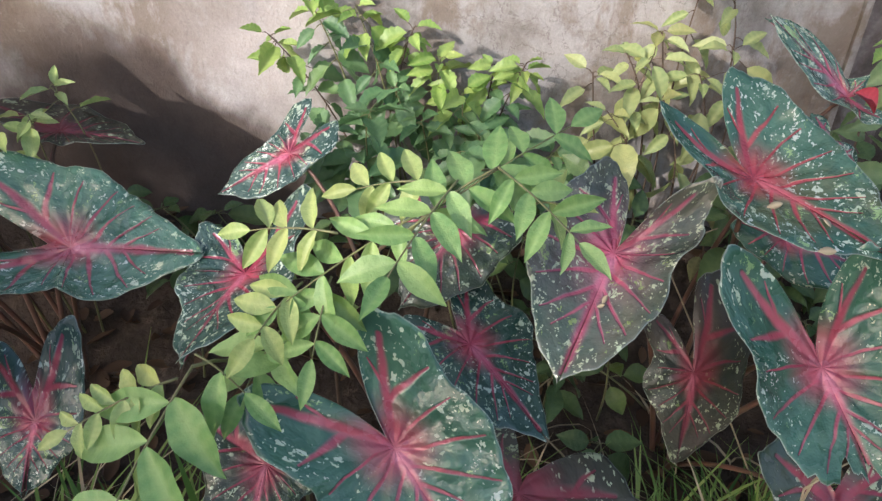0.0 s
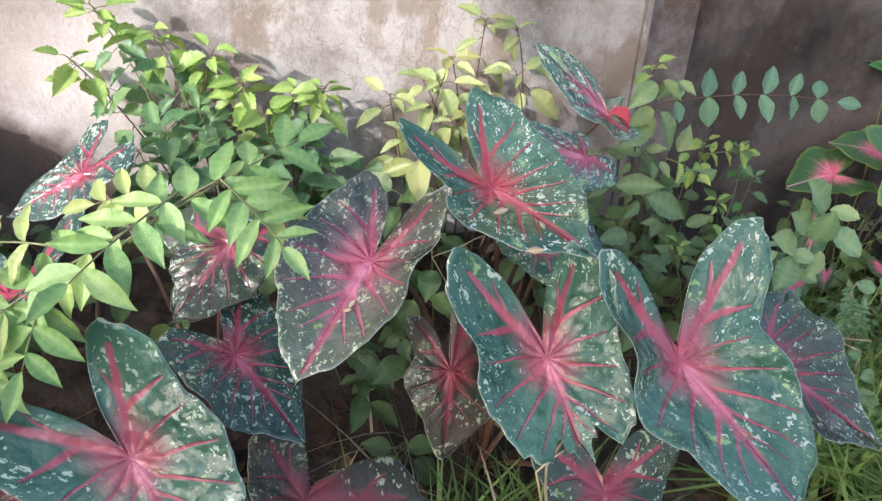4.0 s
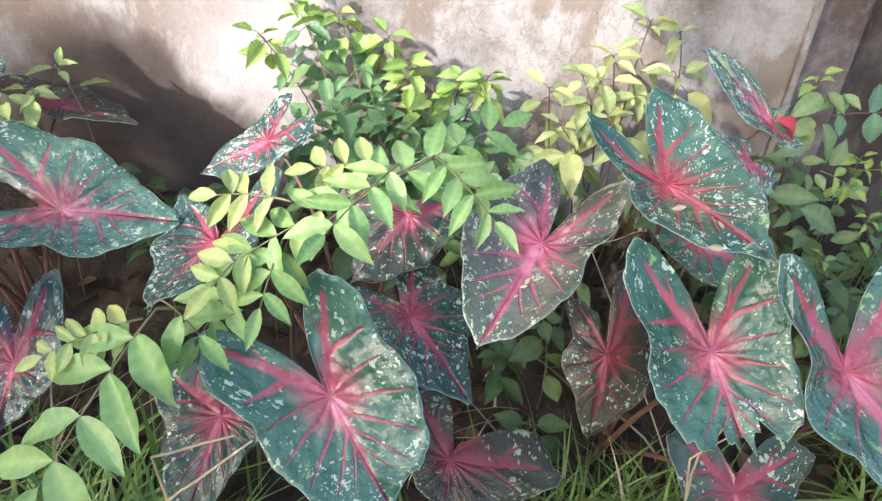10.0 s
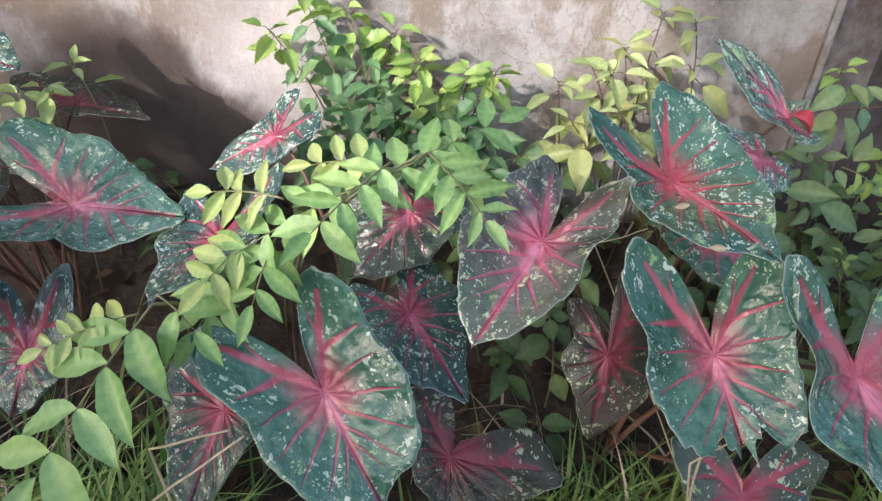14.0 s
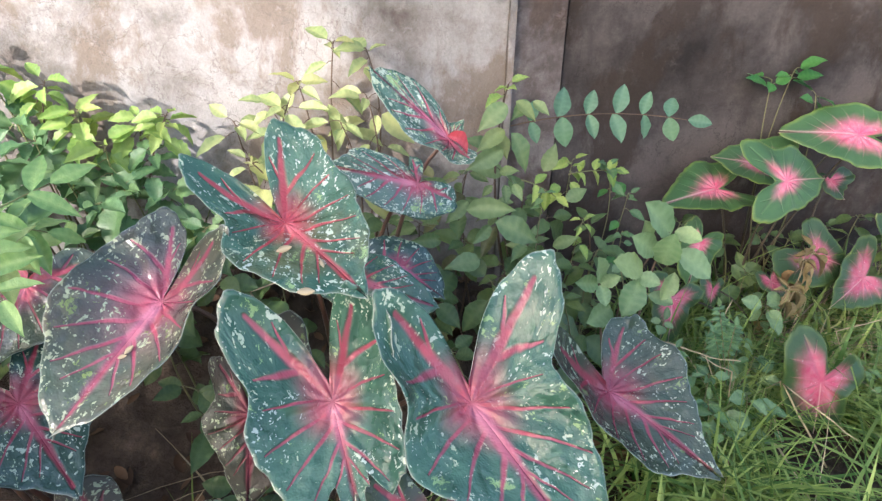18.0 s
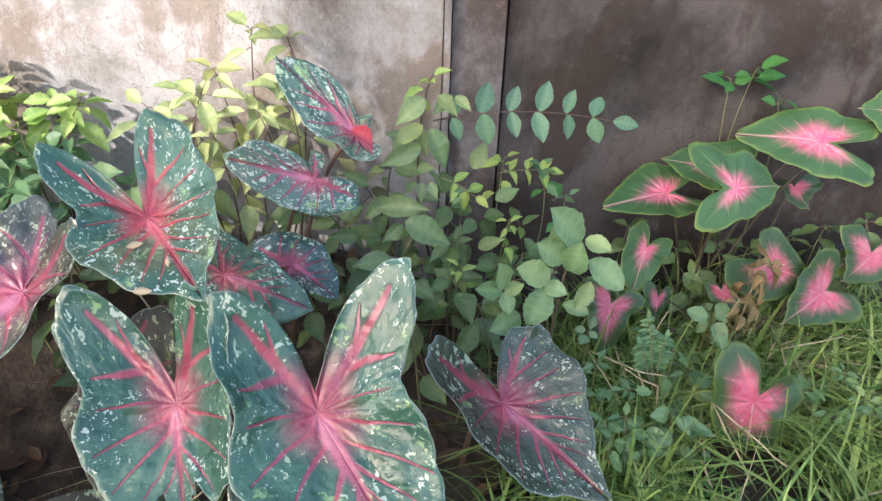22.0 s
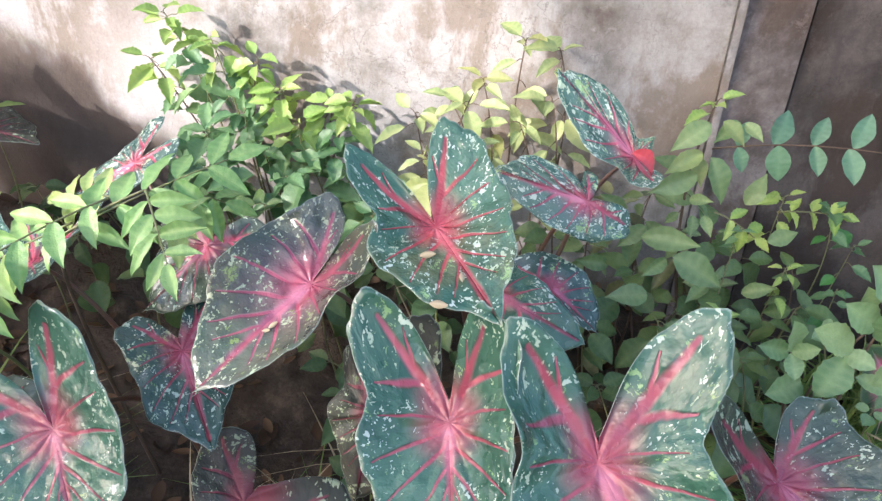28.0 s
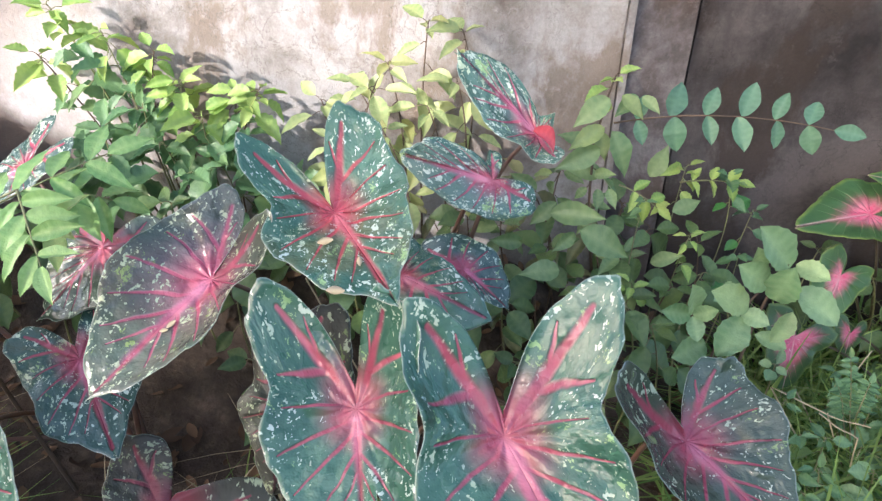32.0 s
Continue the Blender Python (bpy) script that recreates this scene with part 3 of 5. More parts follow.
def caladium_leaf(key, material, c, tip, left, right, torn=0, fold=0.10, droop=0.05, wave=0.03, wl=0.84, wr=0.84, n=None, sinus=0.85, cut=0, stalk=True, label="", cup=(0, 0), deep=0.11):
    """An arrow-shaped leaf between its stalk point, its tip and the ends of its two lobes; wl and wr are the
    widths of its halves from tip to lobe, cup lifts their margins, deep is how far the notch stays from the stalk."""
    host = PLANTS[key]
    c, tip, left, right = (Vector(v) for v in (c, tip, left, right))
    LEAF_COUNT[0] += 1
    rng = random.Random(LEAF_COUNT[0] * 17 + 3)
    size = (tip - c).length
    along = (tip - c) / size
    size = size / cut if cut else size
    normal = (right - c).cross(along) + along.cross(left - c)
    normal = Vector(n) if n else normal
    normal = (normal - along * normal.dot(along)).normalized()
    if normal.dot(Vector((0, -0.6, 0.8))) < 0:
        normal = -normal
    across = along.cross(normal)
    if (right - left).dot(across) < 0:
        across = -across
    n_out, n_ring = 72, 18
    wl, wr = (w if isinstance(w, tuple) else (1 + (w - 1) * 0.65, w, 1 + (w - 1) * 0.65) for w in (wl, wr))
    verts, faces, uvs, lx, ly, edge = [], [], [], [], [], []
    outline = smooth_outline(HALF, n_out)
    lobe_angle, lobe_reach = math.atan2(LOBE[0], LOBE[1]), math.hypot(*LOBE)
    phase = rng.uniform(0, 6)
    scale = max(size, (left - c).length, (right - c).length)
    angles = {s: math.atan2((v - c).dot(across) * s, (v - c).dot(along)) % (2 * math.pi) for s, v in ((-1, left), (1, right))}
    gap = max(0.1, math.pi - sum(angles.values()) / 2)
    for side, lobe, wide, cupped in ((-1, left - c, wl, cup[0]), (1, right - c, wr, cup[1])):
        start = len(verts)
        out_of_plane = lobe.dot(normal)
        flat = lobe - normal * out_of_plane
        phi = angles[side]
        reach = flat.length / lobe_reach
        for i, (ox, oy) in enumerate(outline):
            ragged = 1 + 0.010 * math.sin(i * 1.3 + phase) + 0.030 * math.sin(i * 0.47 + phase * 2) + rng.uniform(-0.005, 0.005)
            if torn and oy > 0.30:
                ragged *= max(0.5, 1 - torn * (oy - 0.30) * (0.62 + 0.34 * math.sin(i * 0.62 + side * 2) + rng.uniform(-0.10, 0.10)))
            if cut and oy > cut - 0.05:
                ragged = min(1.0, (cut + 0.075 * math.sin(i * 0.85 + phase) + 0.05 * math.sin(i * 2.1 + side) + rng.uniform(-0.03, 0.03)) / oy)
            elif i in (0, n_out):
                ragged = 1 if not torn or i == 0 else 0.86
            theta = math.atan2(max(ox, 0), oy)
            f = min(1.0, theta / lobe_angle)
            ease = f * f * (3 - 2 * f)
            u = (theta - lobe_angle) / (math.pi - lobe_angle)
            turned = theta * phi / lobe_angle if u <= 0 else phi + gap * (sinus * u + (1 - sinus) * u ** 5)
            stretch = (size * (1 - ease) + reach * ease) * smooth_at((1, *wide, 1), f)
            if u > 0:
                stretch *= 1 + (deep / 0.11 - 1) * u ** 3
            way = along * math.cos(turned) + across * (side * math.sin(turned))
            rise = out_of_plane * f ** 3
            for j in range(n_ring):
                r = ((j + 1) / n_ring) ** 0.9
                x, y = ox * r * ragged, oy * r * ragged
                # off the midrib the blade rises, at the margin it waves, towards the tip it droops
                lift = fold * (math.sqrt(x * x + 0.004) - 0.0632 - 1.1 * x * x) - droop * max(0, y) ** 2 + wave * r ** 3 * math.sin(oy * 8 + ox * 5 + side * 1.3 + phase)
                lift += 0.008 * math.sin(math.pi * min(1, r * 1.1)) * math.sin(theta * 11.5 + 0.6) + cupped * math.sin(math.pi * f) * r * r
                verts.append(c + way * (math.hypot(ox, oy) * r * ragged * stretch) + normal * (lift * scale + rise * min(1.2, math.hypot(x, y) / lobe_reach) ** 1.5))
                uvs.append((x * side * scale, y * scale))
                lx.append(x * 1.0), ly.append(y), edge.append(r)
        hub = len(verts)
        verts.append(c - normal * 0.004 * scale), uvs.append((0, 0)), lx.append(0), ly.append(0), edge.append(0)
        for i in range(n_out):
            a, b = start + i * n_ring, start + (i + 1) * n_ring
            quad = [(hub, a, b)] + [(a + j, a + j + 1, b + j + 1, b + j) for j in range(n_ring - 1)]
            faces += [q if side < 0 else q[::-1] for q in quad]
    uvs = [(a + LEAF_COUNT[0] * 0.37, b) for a, b in uvs]
    ob = mesh_object("leaf", verts, faces, material, None, uvs, {"leafx": lx, "leafy": ly, "edge": edge}, label)
    keep_place(ob, host)
    bm = bmesh.new()
    bm.from_mesh(ob.data)
    bmesh.ops.remove_doubles(bm, verts=bm.verts, dist=1e-5)
    bmesh.ops.recalc_face_normals(bm, faces=bm.faces)
    bm.to_mesh(ob.data)
    bm.free()
    sol = ob.modifiers.new("thickness", "SOLIDIFY")
    sol.thickness, sol.offset = 0.0007, 0
    if stalk:
        foot = Vector((host.location.x + rng.uniform(-0.03, 0.03), host.location.y + rng.uniform(-0.03, 0.03), -0.02))
        under = c - normal * 0.004 - along * 0.002
        mid = Vector((foot.x * 0.55 + c.x * 0.45, foot.y * 0.55 + c.y * 0.45, c.z * 0.95)) - normal * 0.03
        keep_place(tube("petiole", bezier(foot, mid, under, 12), *((0.0032, 0.0018, "dark_stem") if material.startswith("pink") else (0.0050, 0.0026, "stalk")), None), host)
    return ob


plant("a", "caladium_plant", (0.36, 0.72, 0), "dark green caladium with red veins and cream flecks", "caladium", "red-veined caladiums")
plant("b", "caladium_plant", (-0.08, 0.72, 0), "large red-veined caladium with flecked and dull purple leaves", "caladium", "red-veined caladiums")
plant("c", "caladium_plant", (-0.68, 0.86, 0), "glossy red-veined caladium against the stained wall", "caladium", "red-veined caladiums")
plant("d", "caladium_plant", (0.70, 0.74, 0), "purplish red-veined caladium leaf beside the grass", "caladium", "red-veined caladiums")
plant("e", "caladium_plant", (0.38, 0.86, 0), "tall spotted caladium with curled red-based leaves", "caladium", "red-veined caladiums")
plant("f", "pink_caladium", (1.22, 1.04, 0), "green caladium with pink leaf centres by the dark wall", "caladium", "pink caladiums")
plant("g", "pink_caladium", (1.26, 0.93, 0), "low pink-centred caladium growing in the grass", "caladium", "pink caladiums")


caladium_leaf("a", "scorched", (0.314, 0.644, 0.532), (0.401, 0.521, 0.508), (0.206, 0.669, 0.602), (0.306, 0.732, 0.629), wl=(0.87, 0.85, 0.63), wr=(0.86, 0.85, 0.89), cup=(0.08, 0.14), deep=0.05, n=(0.1, -0.6, 0.8))
caladium_leaf("a", "mauve", (0.167, 0.623, 0.448), (0.089, 0.483, 0.391), (0.179, 0.700, 0.525), (0.252, 0.610, 0.544), wl=(0.95, 0.95, 0.93), wr=(0.83, 0.68, 0.89), cup=(0.11, 0.22), deep=0.04, n=(0.1, -0.5, 0.85))
caladium_leaf("a", "green", (0.361, 0.503, 0.382), (0.381, 0.423, 0.327), (0.257, 0.555, 0.491), (0.387, 0.535, 0.510), cut=0.72, wl=(0.97, 0.79, 0.67), wr=(1.00, 0.79, 0.93), cup=(0.17, 0.17), deep=0.12)
caladium_leaf("a", "green", (0.510, 0.483, 0.381), (0.616, 0.349, 0.276), (0.417, 0.523, 0.504), (0.601, 0.553, 0.521), wl=(0.75, 0.75, 0.59), wr=(0.95, 0.71, 0.69), cup=(0.14, 0.11), deep=0.10)
caladium_leaf("b", "green", (-0.078, 0.451, 0.325), (0.000, 0.365, 0.248), (-0.222, 0.455, 0.392), (-0.099, 0.505, 0.455), wl=(0.96, 0.79, 0.72), wr=(1.08, 0.91, 0.80), cup=(0.10, 0.08), deep=0.06)
caladium_leaf("b", "spot", (-0.258, 0.890, 0.464), (-0.367, 0.866, 0.411), (-0.230, 0.955, 0.525), (-0.188, 0.922, 0.502), wl=0.48, wr=0.52, sinus=0.7, deep=0.14)
caladium_leaf("b", "spot", (0.003, 0.582, 0.349), (0.084, 0.495, 0.296), (-0.081, 0.593, 0.374), (-0.004, 0.675, 0.383), wl=(0.93, 0.75, 0.84), wr=(0.80, 0.94, 0.89), cup=(-0.05, 0.06), deep=0.15)
caladium_leaf("c", "green", (-0.534, 0.743, 0.386), (-0.341, 0.687, 0.414), (-0.678, 0.821, 0.470), (-0.688, 0.702, 0.366), wl=(0.72, 0.76, 0.81), wr=(0.74, 0.47, 0.64), cup=(-0.05, 0.06), deep=0.16)
caladium_leaf("c", "green", (-0.636, 0.524, 0.400), (-0.567, 0.484, 0.337), (-0.847, 0.590, 0.445), (-0.638, 0.643, 0.536), wl=(0.60, 0.91, 0.69), wr=(0.96, 0.83, 0.76), cup=(0.07, 0.04), deep=0.10, cut=0.8)
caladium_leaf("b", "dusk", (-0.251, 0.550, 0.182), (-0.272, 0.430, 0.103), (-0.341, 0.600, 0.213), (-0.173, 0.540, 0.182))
caladium_leaf("c", "spot", (-0.766, 0.879, 0.585), (-0.622, 0.821, 0.573), (-0.922, 0.867, 0.599), (-0.773, 0.948, 0.661), wl=(0.62, 0.88, 0.85), wr=(0.86, 0.67, 0.81), cup=(0.06, -0.05), deep=0.08)
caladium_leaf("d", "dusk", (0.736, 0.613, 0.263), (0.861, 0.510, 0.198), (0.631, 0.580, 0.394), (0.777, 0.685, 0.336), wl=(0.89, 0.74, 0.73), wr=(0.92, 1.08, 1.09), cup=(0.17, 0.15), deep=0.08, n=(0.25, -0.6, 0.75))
caladium_leaf("e", "mint", (0.484, 0.791, 0.517), (0.362, 0.809, 0.544), (0.480, 0.840, 0.541), (0.544, 0.802, 0.482), wl=(1.15, 0.91, 0.58), wr=(0.70, 0.71, 0.86), deep=0.05)
caladium_leaf("e", "mint", (0.540, 0.864, 0.558), (0.429, 0.907, 0.660), (0.562, 0.867, 0.585), (0.567, 0.817, 0.537), wl=(1.15, 0.71, 0.79), wr=(0.79, 0.63, 0.88), cup=(-0.03, 0.04), deep=0.15)
caladium_leaf("a", "green", (0.383, 0.660, 0.446), (0.490, 0.620, 0.420), (0.363, 0.720, 0.471), (0.337, 0.700, 0.449), wl=0.65, wr=0.65)
caladium_leaf("b", "spot", (-0.273, 0.662, 0.396), (-0.302, 0.508, 0.393), (-0.335, 0.732, 0.427), (-0.208, 0.752, 0.469), wl=(0.76, 0.84, 0.92), wr=(0.98, 0.82, 0.70), cup=(0.10, -0.03), deep=0.15)
caladium_leaf("b", "dusk", (-0.009, 0.690, 0.443), (-0.082, 0.630, 0.367), (-0.100, 0.750, 0.447), (0.074, 0.720, 0.456), wl=0.9, wr=0.9)
caladium_leaf("a", "shaded_brown", (0.261, 0.557, 0.327), (0.249, 0.514, 0.222), (0.218, 0.618, 0.373), (0.295, 0.644, 0.413), wl=(0.72, 0.84, 0.64), wr=(0.88, 0.76, 0.85), cup=(-0.06, -0.01), deep=0.10)
caladium_leaf("b", "shaded_brown", (0.071, 0.550, 0.124), (0.069, 0.480, 0.083), (0.019, 0.600, 0.207), (0.233, 0.560, 0.105))
caladium_leaf("c", "green", (-0.830, 0.708, 0.443), (-0.786, 0.682, 0.398), (-0.995, 0.761, 0.520), (-0.771, 0.791, 0.570), wr=(0.85, 0.85, 0.77), cup=(0, 0.02), deep=0.15)
caladium_leaf("c", "shaded_brown", (-0.724, 0.810, 0.378), (-0.716, 0.780, 0.331), (-0.778, 0.840, 0.424), (-0.697, 0.840, 0.436))
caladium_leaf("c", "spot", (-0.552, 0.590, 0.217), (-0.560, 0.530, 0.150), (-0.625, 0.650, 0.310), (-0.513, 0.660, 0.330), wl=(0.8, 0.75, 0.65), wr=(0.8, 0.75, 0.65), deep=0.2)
caladium_leaf("c", "shaded_brown", (-0.635, 0.960, 0.475), (-0.505, 0.950, 0.463), (-0.770, 1.010, 0.500), (-0.660, 0.900, 0.470), wl=0.7, wr=0.7, n=(0, -0.10, 1))
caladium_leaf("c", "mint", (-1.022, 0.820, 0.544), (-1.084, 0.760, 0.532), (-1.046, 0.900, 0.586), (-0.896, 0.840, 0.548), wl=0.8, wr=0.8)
caladium_leaf("c", "shaded_brown", (-0.904, 0.890, 0.546), (-0.963, 0.870, 0.522), (-0.871, 0.920, 0.566), (-0.848, 0.870, 0.541))
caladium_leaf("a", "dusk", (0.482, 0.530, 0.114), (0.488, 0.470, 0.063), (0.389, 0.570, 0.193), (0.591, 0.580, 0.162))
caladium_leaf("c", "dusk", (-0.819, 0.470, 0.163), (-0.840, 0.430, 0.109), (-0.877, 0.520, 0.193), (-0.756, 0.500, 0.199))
caladium_leaf("c", "shaded_brown", (-0.722, 0.530, 0.040), (-0.695, 0.470, 0.008), (-0.814, 0.570, 0.055), (-0.680, 0.590, 0.087))
caladium_leaf("a", "spot", (0.452, 0.740, 0.412), (0.514, 0.710, 0.374), (0.391, 0.780, 0.417), (0.438, 0.720, 0.355))
caladium_leaf("f", "pink", (1.111, 1.032, 0.389), (0.977, 0.975, 0.390), (1.169, 1.070, 0.424), (1.190, 0.993, 0.373), wl=(0.75, 0.90, 0.96), wr=(0.73, 0.74, 0.78), cup=(-0.06, 0.06), deep=0.15)
caladium_leaf("f", "pink", (1.200, 0.955, 0.431), (1.296, 0.974, 0.428), (1.123, 1.008, 0.492), (1.122, 0.912, 0.373), wl=(1.02, 0.93, 0.74), wr=(0.85, 0.74, 0.71), cup=(0, -0.03), deep=0.17)
caladium_leaf("f", "pink", (1.366, 1.005, 0.502), (1.235, 1.050, 0.501), (1.468, 1.000, 0.521), (1.441, 0.937, 0.455), wl=(0.82, 0.81, 0.74), wr=(0.78, 0.74, 0.79), cup=(-0.03, 0.02), deep=0.15)
caladium_leaf("f", "pink", (1.202, 1.040, 0.434), (1.106, 1.060, 0.449), (1.291, 1.070, 0.466), (1.254, 1.000, 0.405), wl=0.7, wr=0.7)
caladium_leaf("f", "pink", (1.493, 1.000, 0.556), (1.432, 1.020, 0.560), (1.565, 1.050, 0.584), (1.555, 0.980, 0.500), wl=0.85, wr=0.85)
caladium_leaf("f", "pink", (1.075, 0.990, 0.290), (1.047, 0.950, 0.210), (1.064, 1.010, 0.341), (1.130, 1.000, 0.299), wl=0.85, wr=0.85)
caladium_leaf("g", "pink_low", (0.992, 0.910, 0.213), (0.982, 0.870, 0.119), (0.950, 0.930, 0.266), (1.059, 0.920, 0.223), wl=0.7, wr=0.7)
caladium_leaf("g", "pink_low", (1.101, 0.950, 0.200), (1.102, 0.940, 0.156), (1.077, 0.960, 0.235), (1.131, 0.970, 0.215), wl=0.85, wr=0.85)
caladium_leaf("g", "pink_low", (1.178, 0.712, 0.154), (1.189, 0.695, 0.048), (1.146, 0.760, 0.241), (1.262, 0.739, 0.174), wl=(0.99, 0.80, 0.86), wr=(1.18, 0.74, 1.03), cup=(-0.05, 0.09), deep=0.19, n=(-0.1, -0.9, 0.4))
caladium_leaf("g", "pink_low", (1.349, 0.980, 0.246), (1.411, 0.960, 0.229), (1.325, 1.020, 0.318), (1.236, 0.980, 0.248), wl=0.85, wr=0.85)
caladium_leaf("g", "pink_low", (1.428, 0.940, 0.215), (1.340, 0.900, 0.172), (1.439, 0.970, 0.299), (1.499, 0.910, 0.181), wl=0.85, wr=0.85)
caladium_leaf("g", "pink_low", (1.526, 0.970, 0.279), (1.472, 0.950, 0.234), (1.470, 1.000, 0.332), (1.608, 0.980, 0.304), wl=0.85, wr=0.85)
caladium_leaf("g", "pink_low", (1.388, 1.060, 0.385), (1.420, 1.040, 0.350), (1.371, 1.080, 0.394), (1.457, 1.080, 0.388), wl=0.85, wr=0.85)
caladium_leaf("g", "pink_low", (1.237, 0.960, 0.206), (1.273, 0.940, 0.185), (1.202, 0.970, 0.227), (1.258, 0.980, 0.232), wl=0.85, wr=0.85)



# ---- small leaves, shared meshes ----
def leaflet(name, material, width, fold, droop, serrate=0.0, peak=0.42, twist=0.0, blunt=1.05):
    """A small leaf of length 1 along y, its upper face to +z."""
    rows, cols = 12, (-1.0, -0.55, 0.0, 0.55, 1.0)
    verts, faces, uvs, vein = [], [], [], []
    for i in range(rows + 1):
        s = i / rows
        k = s / peak * 0.5 if s < peak else 0.5 + (s - peak) / (1 - peak) * 0.5
        w = width * math.sin(math.pi * min(1, max(0, k))) ** (0.75 if s < peak else blunt) + (0.012 if 0 < i < rows else 0.004)
        if serrate and i % 2:
            w *= 1 - serrate
        for q in cols:
            x = w * q
            z = fold * abs(x) * (1.4 - abs(x)) - droop * s * s + 0.02 * math.sin(s * 16) * abs(q)
            a = twist * s
            verts.append((x * math.cos(a) - z * math.sin(a), s, x * math.sin(a) + z * math.cos(a)))
            uvs.append((x, s))
            vein.append(1.0 if q == 0 else (0.5 if i % 2 else 0.05))
    n = len(cols)
    for i in range(rows):
        for j in range(n - 1):
            a = i * n + j
            faces.append((a, a + 1, a + n + 1, a + n))
    ob = mesh_object(name, verts, faces, material, None, uvs, {"vein": vein})
    me = ob.data
    bpy.data.objects.remove(ob)
    return me


LEAVES = {
    "sprig": [leaflet("sprig_leaf", "sprig", w, f, d, 0.0, 0.45, tw, 1.2) for w, f, d, tw in ((0.175, 0.5, 0.14, 0.15), (0.205, 0.3, 0.26, -0.15), (0.16, 0.6, 0.05, 0.25), (0.19, 0.25, 0.36, 0))],
    "sprig_broad": [leaflet("broad_sprig_leaf", "sprig", w, f, d, 0.0, 0.44, tw, 1.12) for w, f, d, tw in ((0.19, 0.3, 0.16, 0.15), (0.215, 0.25, 0.28, -0.15), (0.175, 0.4, 0.08, 0.05))],
    "sprig_young": [leaflet("young_leaf", "sprig_young", w, f, d, 0.0, 0.42, 0.1) for w, f, d in ((0.18, 0.6, 0.12), (0.21, 0.4, 0.2))],
    "bush": [leaflet("serrated_leaf", "bush", w, f, d, 0.16, 0.36, tw) for w, f, d, tw in ((0.27, 0.4, 0.22, 0.1), (0.31, 0.3, 0.35, -0.15), (0.25, 0.6, 0.1, 0.2))],
    "bush_deep": [leaflet("deep_green_leaf", "bush_deep", w, f, d, 0.0, 0.40, 0.1) for w, f, d in ((0.32, 0.3, 0.15), (0.36, 0.2, 0.25))],
    "bush_young": [leaflet("young_serrated_leaf", "bush_young", w, f, d, 0.16, 0.38, 0.1) for w, f, d in ((0.24, 0.7, 0.15), (0.28, 0.5, 0.3))],
    "yellow": [leaflet("yellow_leaf", "yellow", w, f, d, 0.05, 0.40, tw) for w, f, d, tw in ((0.22, 0.5, 0.25, 0.2), (0.26, 0.3, 0.45, -0.1), (0.19, 0.6, 0.15, 0.1))],
    "olive": [leaflet("olive_leaf", "olive", w, f, d, 0.05, 0.42, tw, 1.25) for w, f, d, tw in ((0.24, 0.4, 0.2, 0.15), (0.28, 0.25, 0.4, -0.1), (0.22, 0.5, 0.1, 0))],
    "moss": [leaflet("brownish_leaf", "moss", w, f, d, 0.06, 0.38, tw, 1.4) for w, f, d, tw in ((0.22, 0.4, 0.25, 0.2), (0.26, 0.3, 0.45, -0.15), (0.19, 0.6, 0.15, 0.1))],
    "bluish": [leaflet("round_leaf", "bluish", w, f, d, 0.09, 0.48, 0.1, 0.72) for w, f, d in ((0.33, 0.3, 0.15), (0.37, 0.2, 0.25), (0.30, 0.4, 0.1))],
    "frond": [leaflet("frond_leaflet", "frond", w, f, d, 0.0, 0.46, tw, 0.92) for w, f, d, tw in ((0.27, 0.3, 0.12, 0.1), (0.30, 0.2, 0.25, -0.15), (0.25, 0.5, 0.05, 0.2))],
    "red": [leaflet("curled_base", "red", w, f, d, 0.0, 0.5, 0.6) for w, f, d in ((0.30, 1.2, 0.3), (0.24, 1.5, 0.1))],
    "withered": [leaflet("withered_leaf", "withered", w, f, d, 0.10, 0.45, tw) for w, f, d, tw in ((0.24, 1.3, 0.6, 0.9), (0.30, 1.6, 0.4, -0.7), (0.20, 1.0, 0.8, 0.5))],
    "dark": [leaflet("dark_leaf", "dark", w, f, d, 0.04, 0.42, 0.1) for w, f, d in ((0.27, 0.4, 0.2), (0.33, 0.25, 0.35))],
}


def put_leaf(host, kind, at, way, face, length, rng):
    """One small leaf: its foot, the way that it points, the side that it shows and its length."""
    y = way.normalized()
    x = y.cross(face)
    if x.length < 1e-3:
        x = y.cross(Vector((0.3, -0.8, 0.5)))
    x.normalize()
    z = x.cross(y)
    ob = new("leaf", rng.choice(LEAVES[kind]))
    m = Matrix((x, y, z)).transposed().to_4x4()
    m.translation = at
    keep_place(ob, host)
    ob.matrix_basis = m @ Matrix.Scale(length, 4)
    return ob


def leaf_between(host, kind, foot, tip, face, rng):
    """One small leaf from its foot to its tip."""
    foot, tip = Vector(foot), Vector(tip)
    return put_leaf(host, kind, foot, tip - foot, Vector(face) + Vector((rng.uniform(-0.4, 0.4), rng.uniform(-0.3, 0.3), 0)), (tip - foot).length * 0.86, rng)


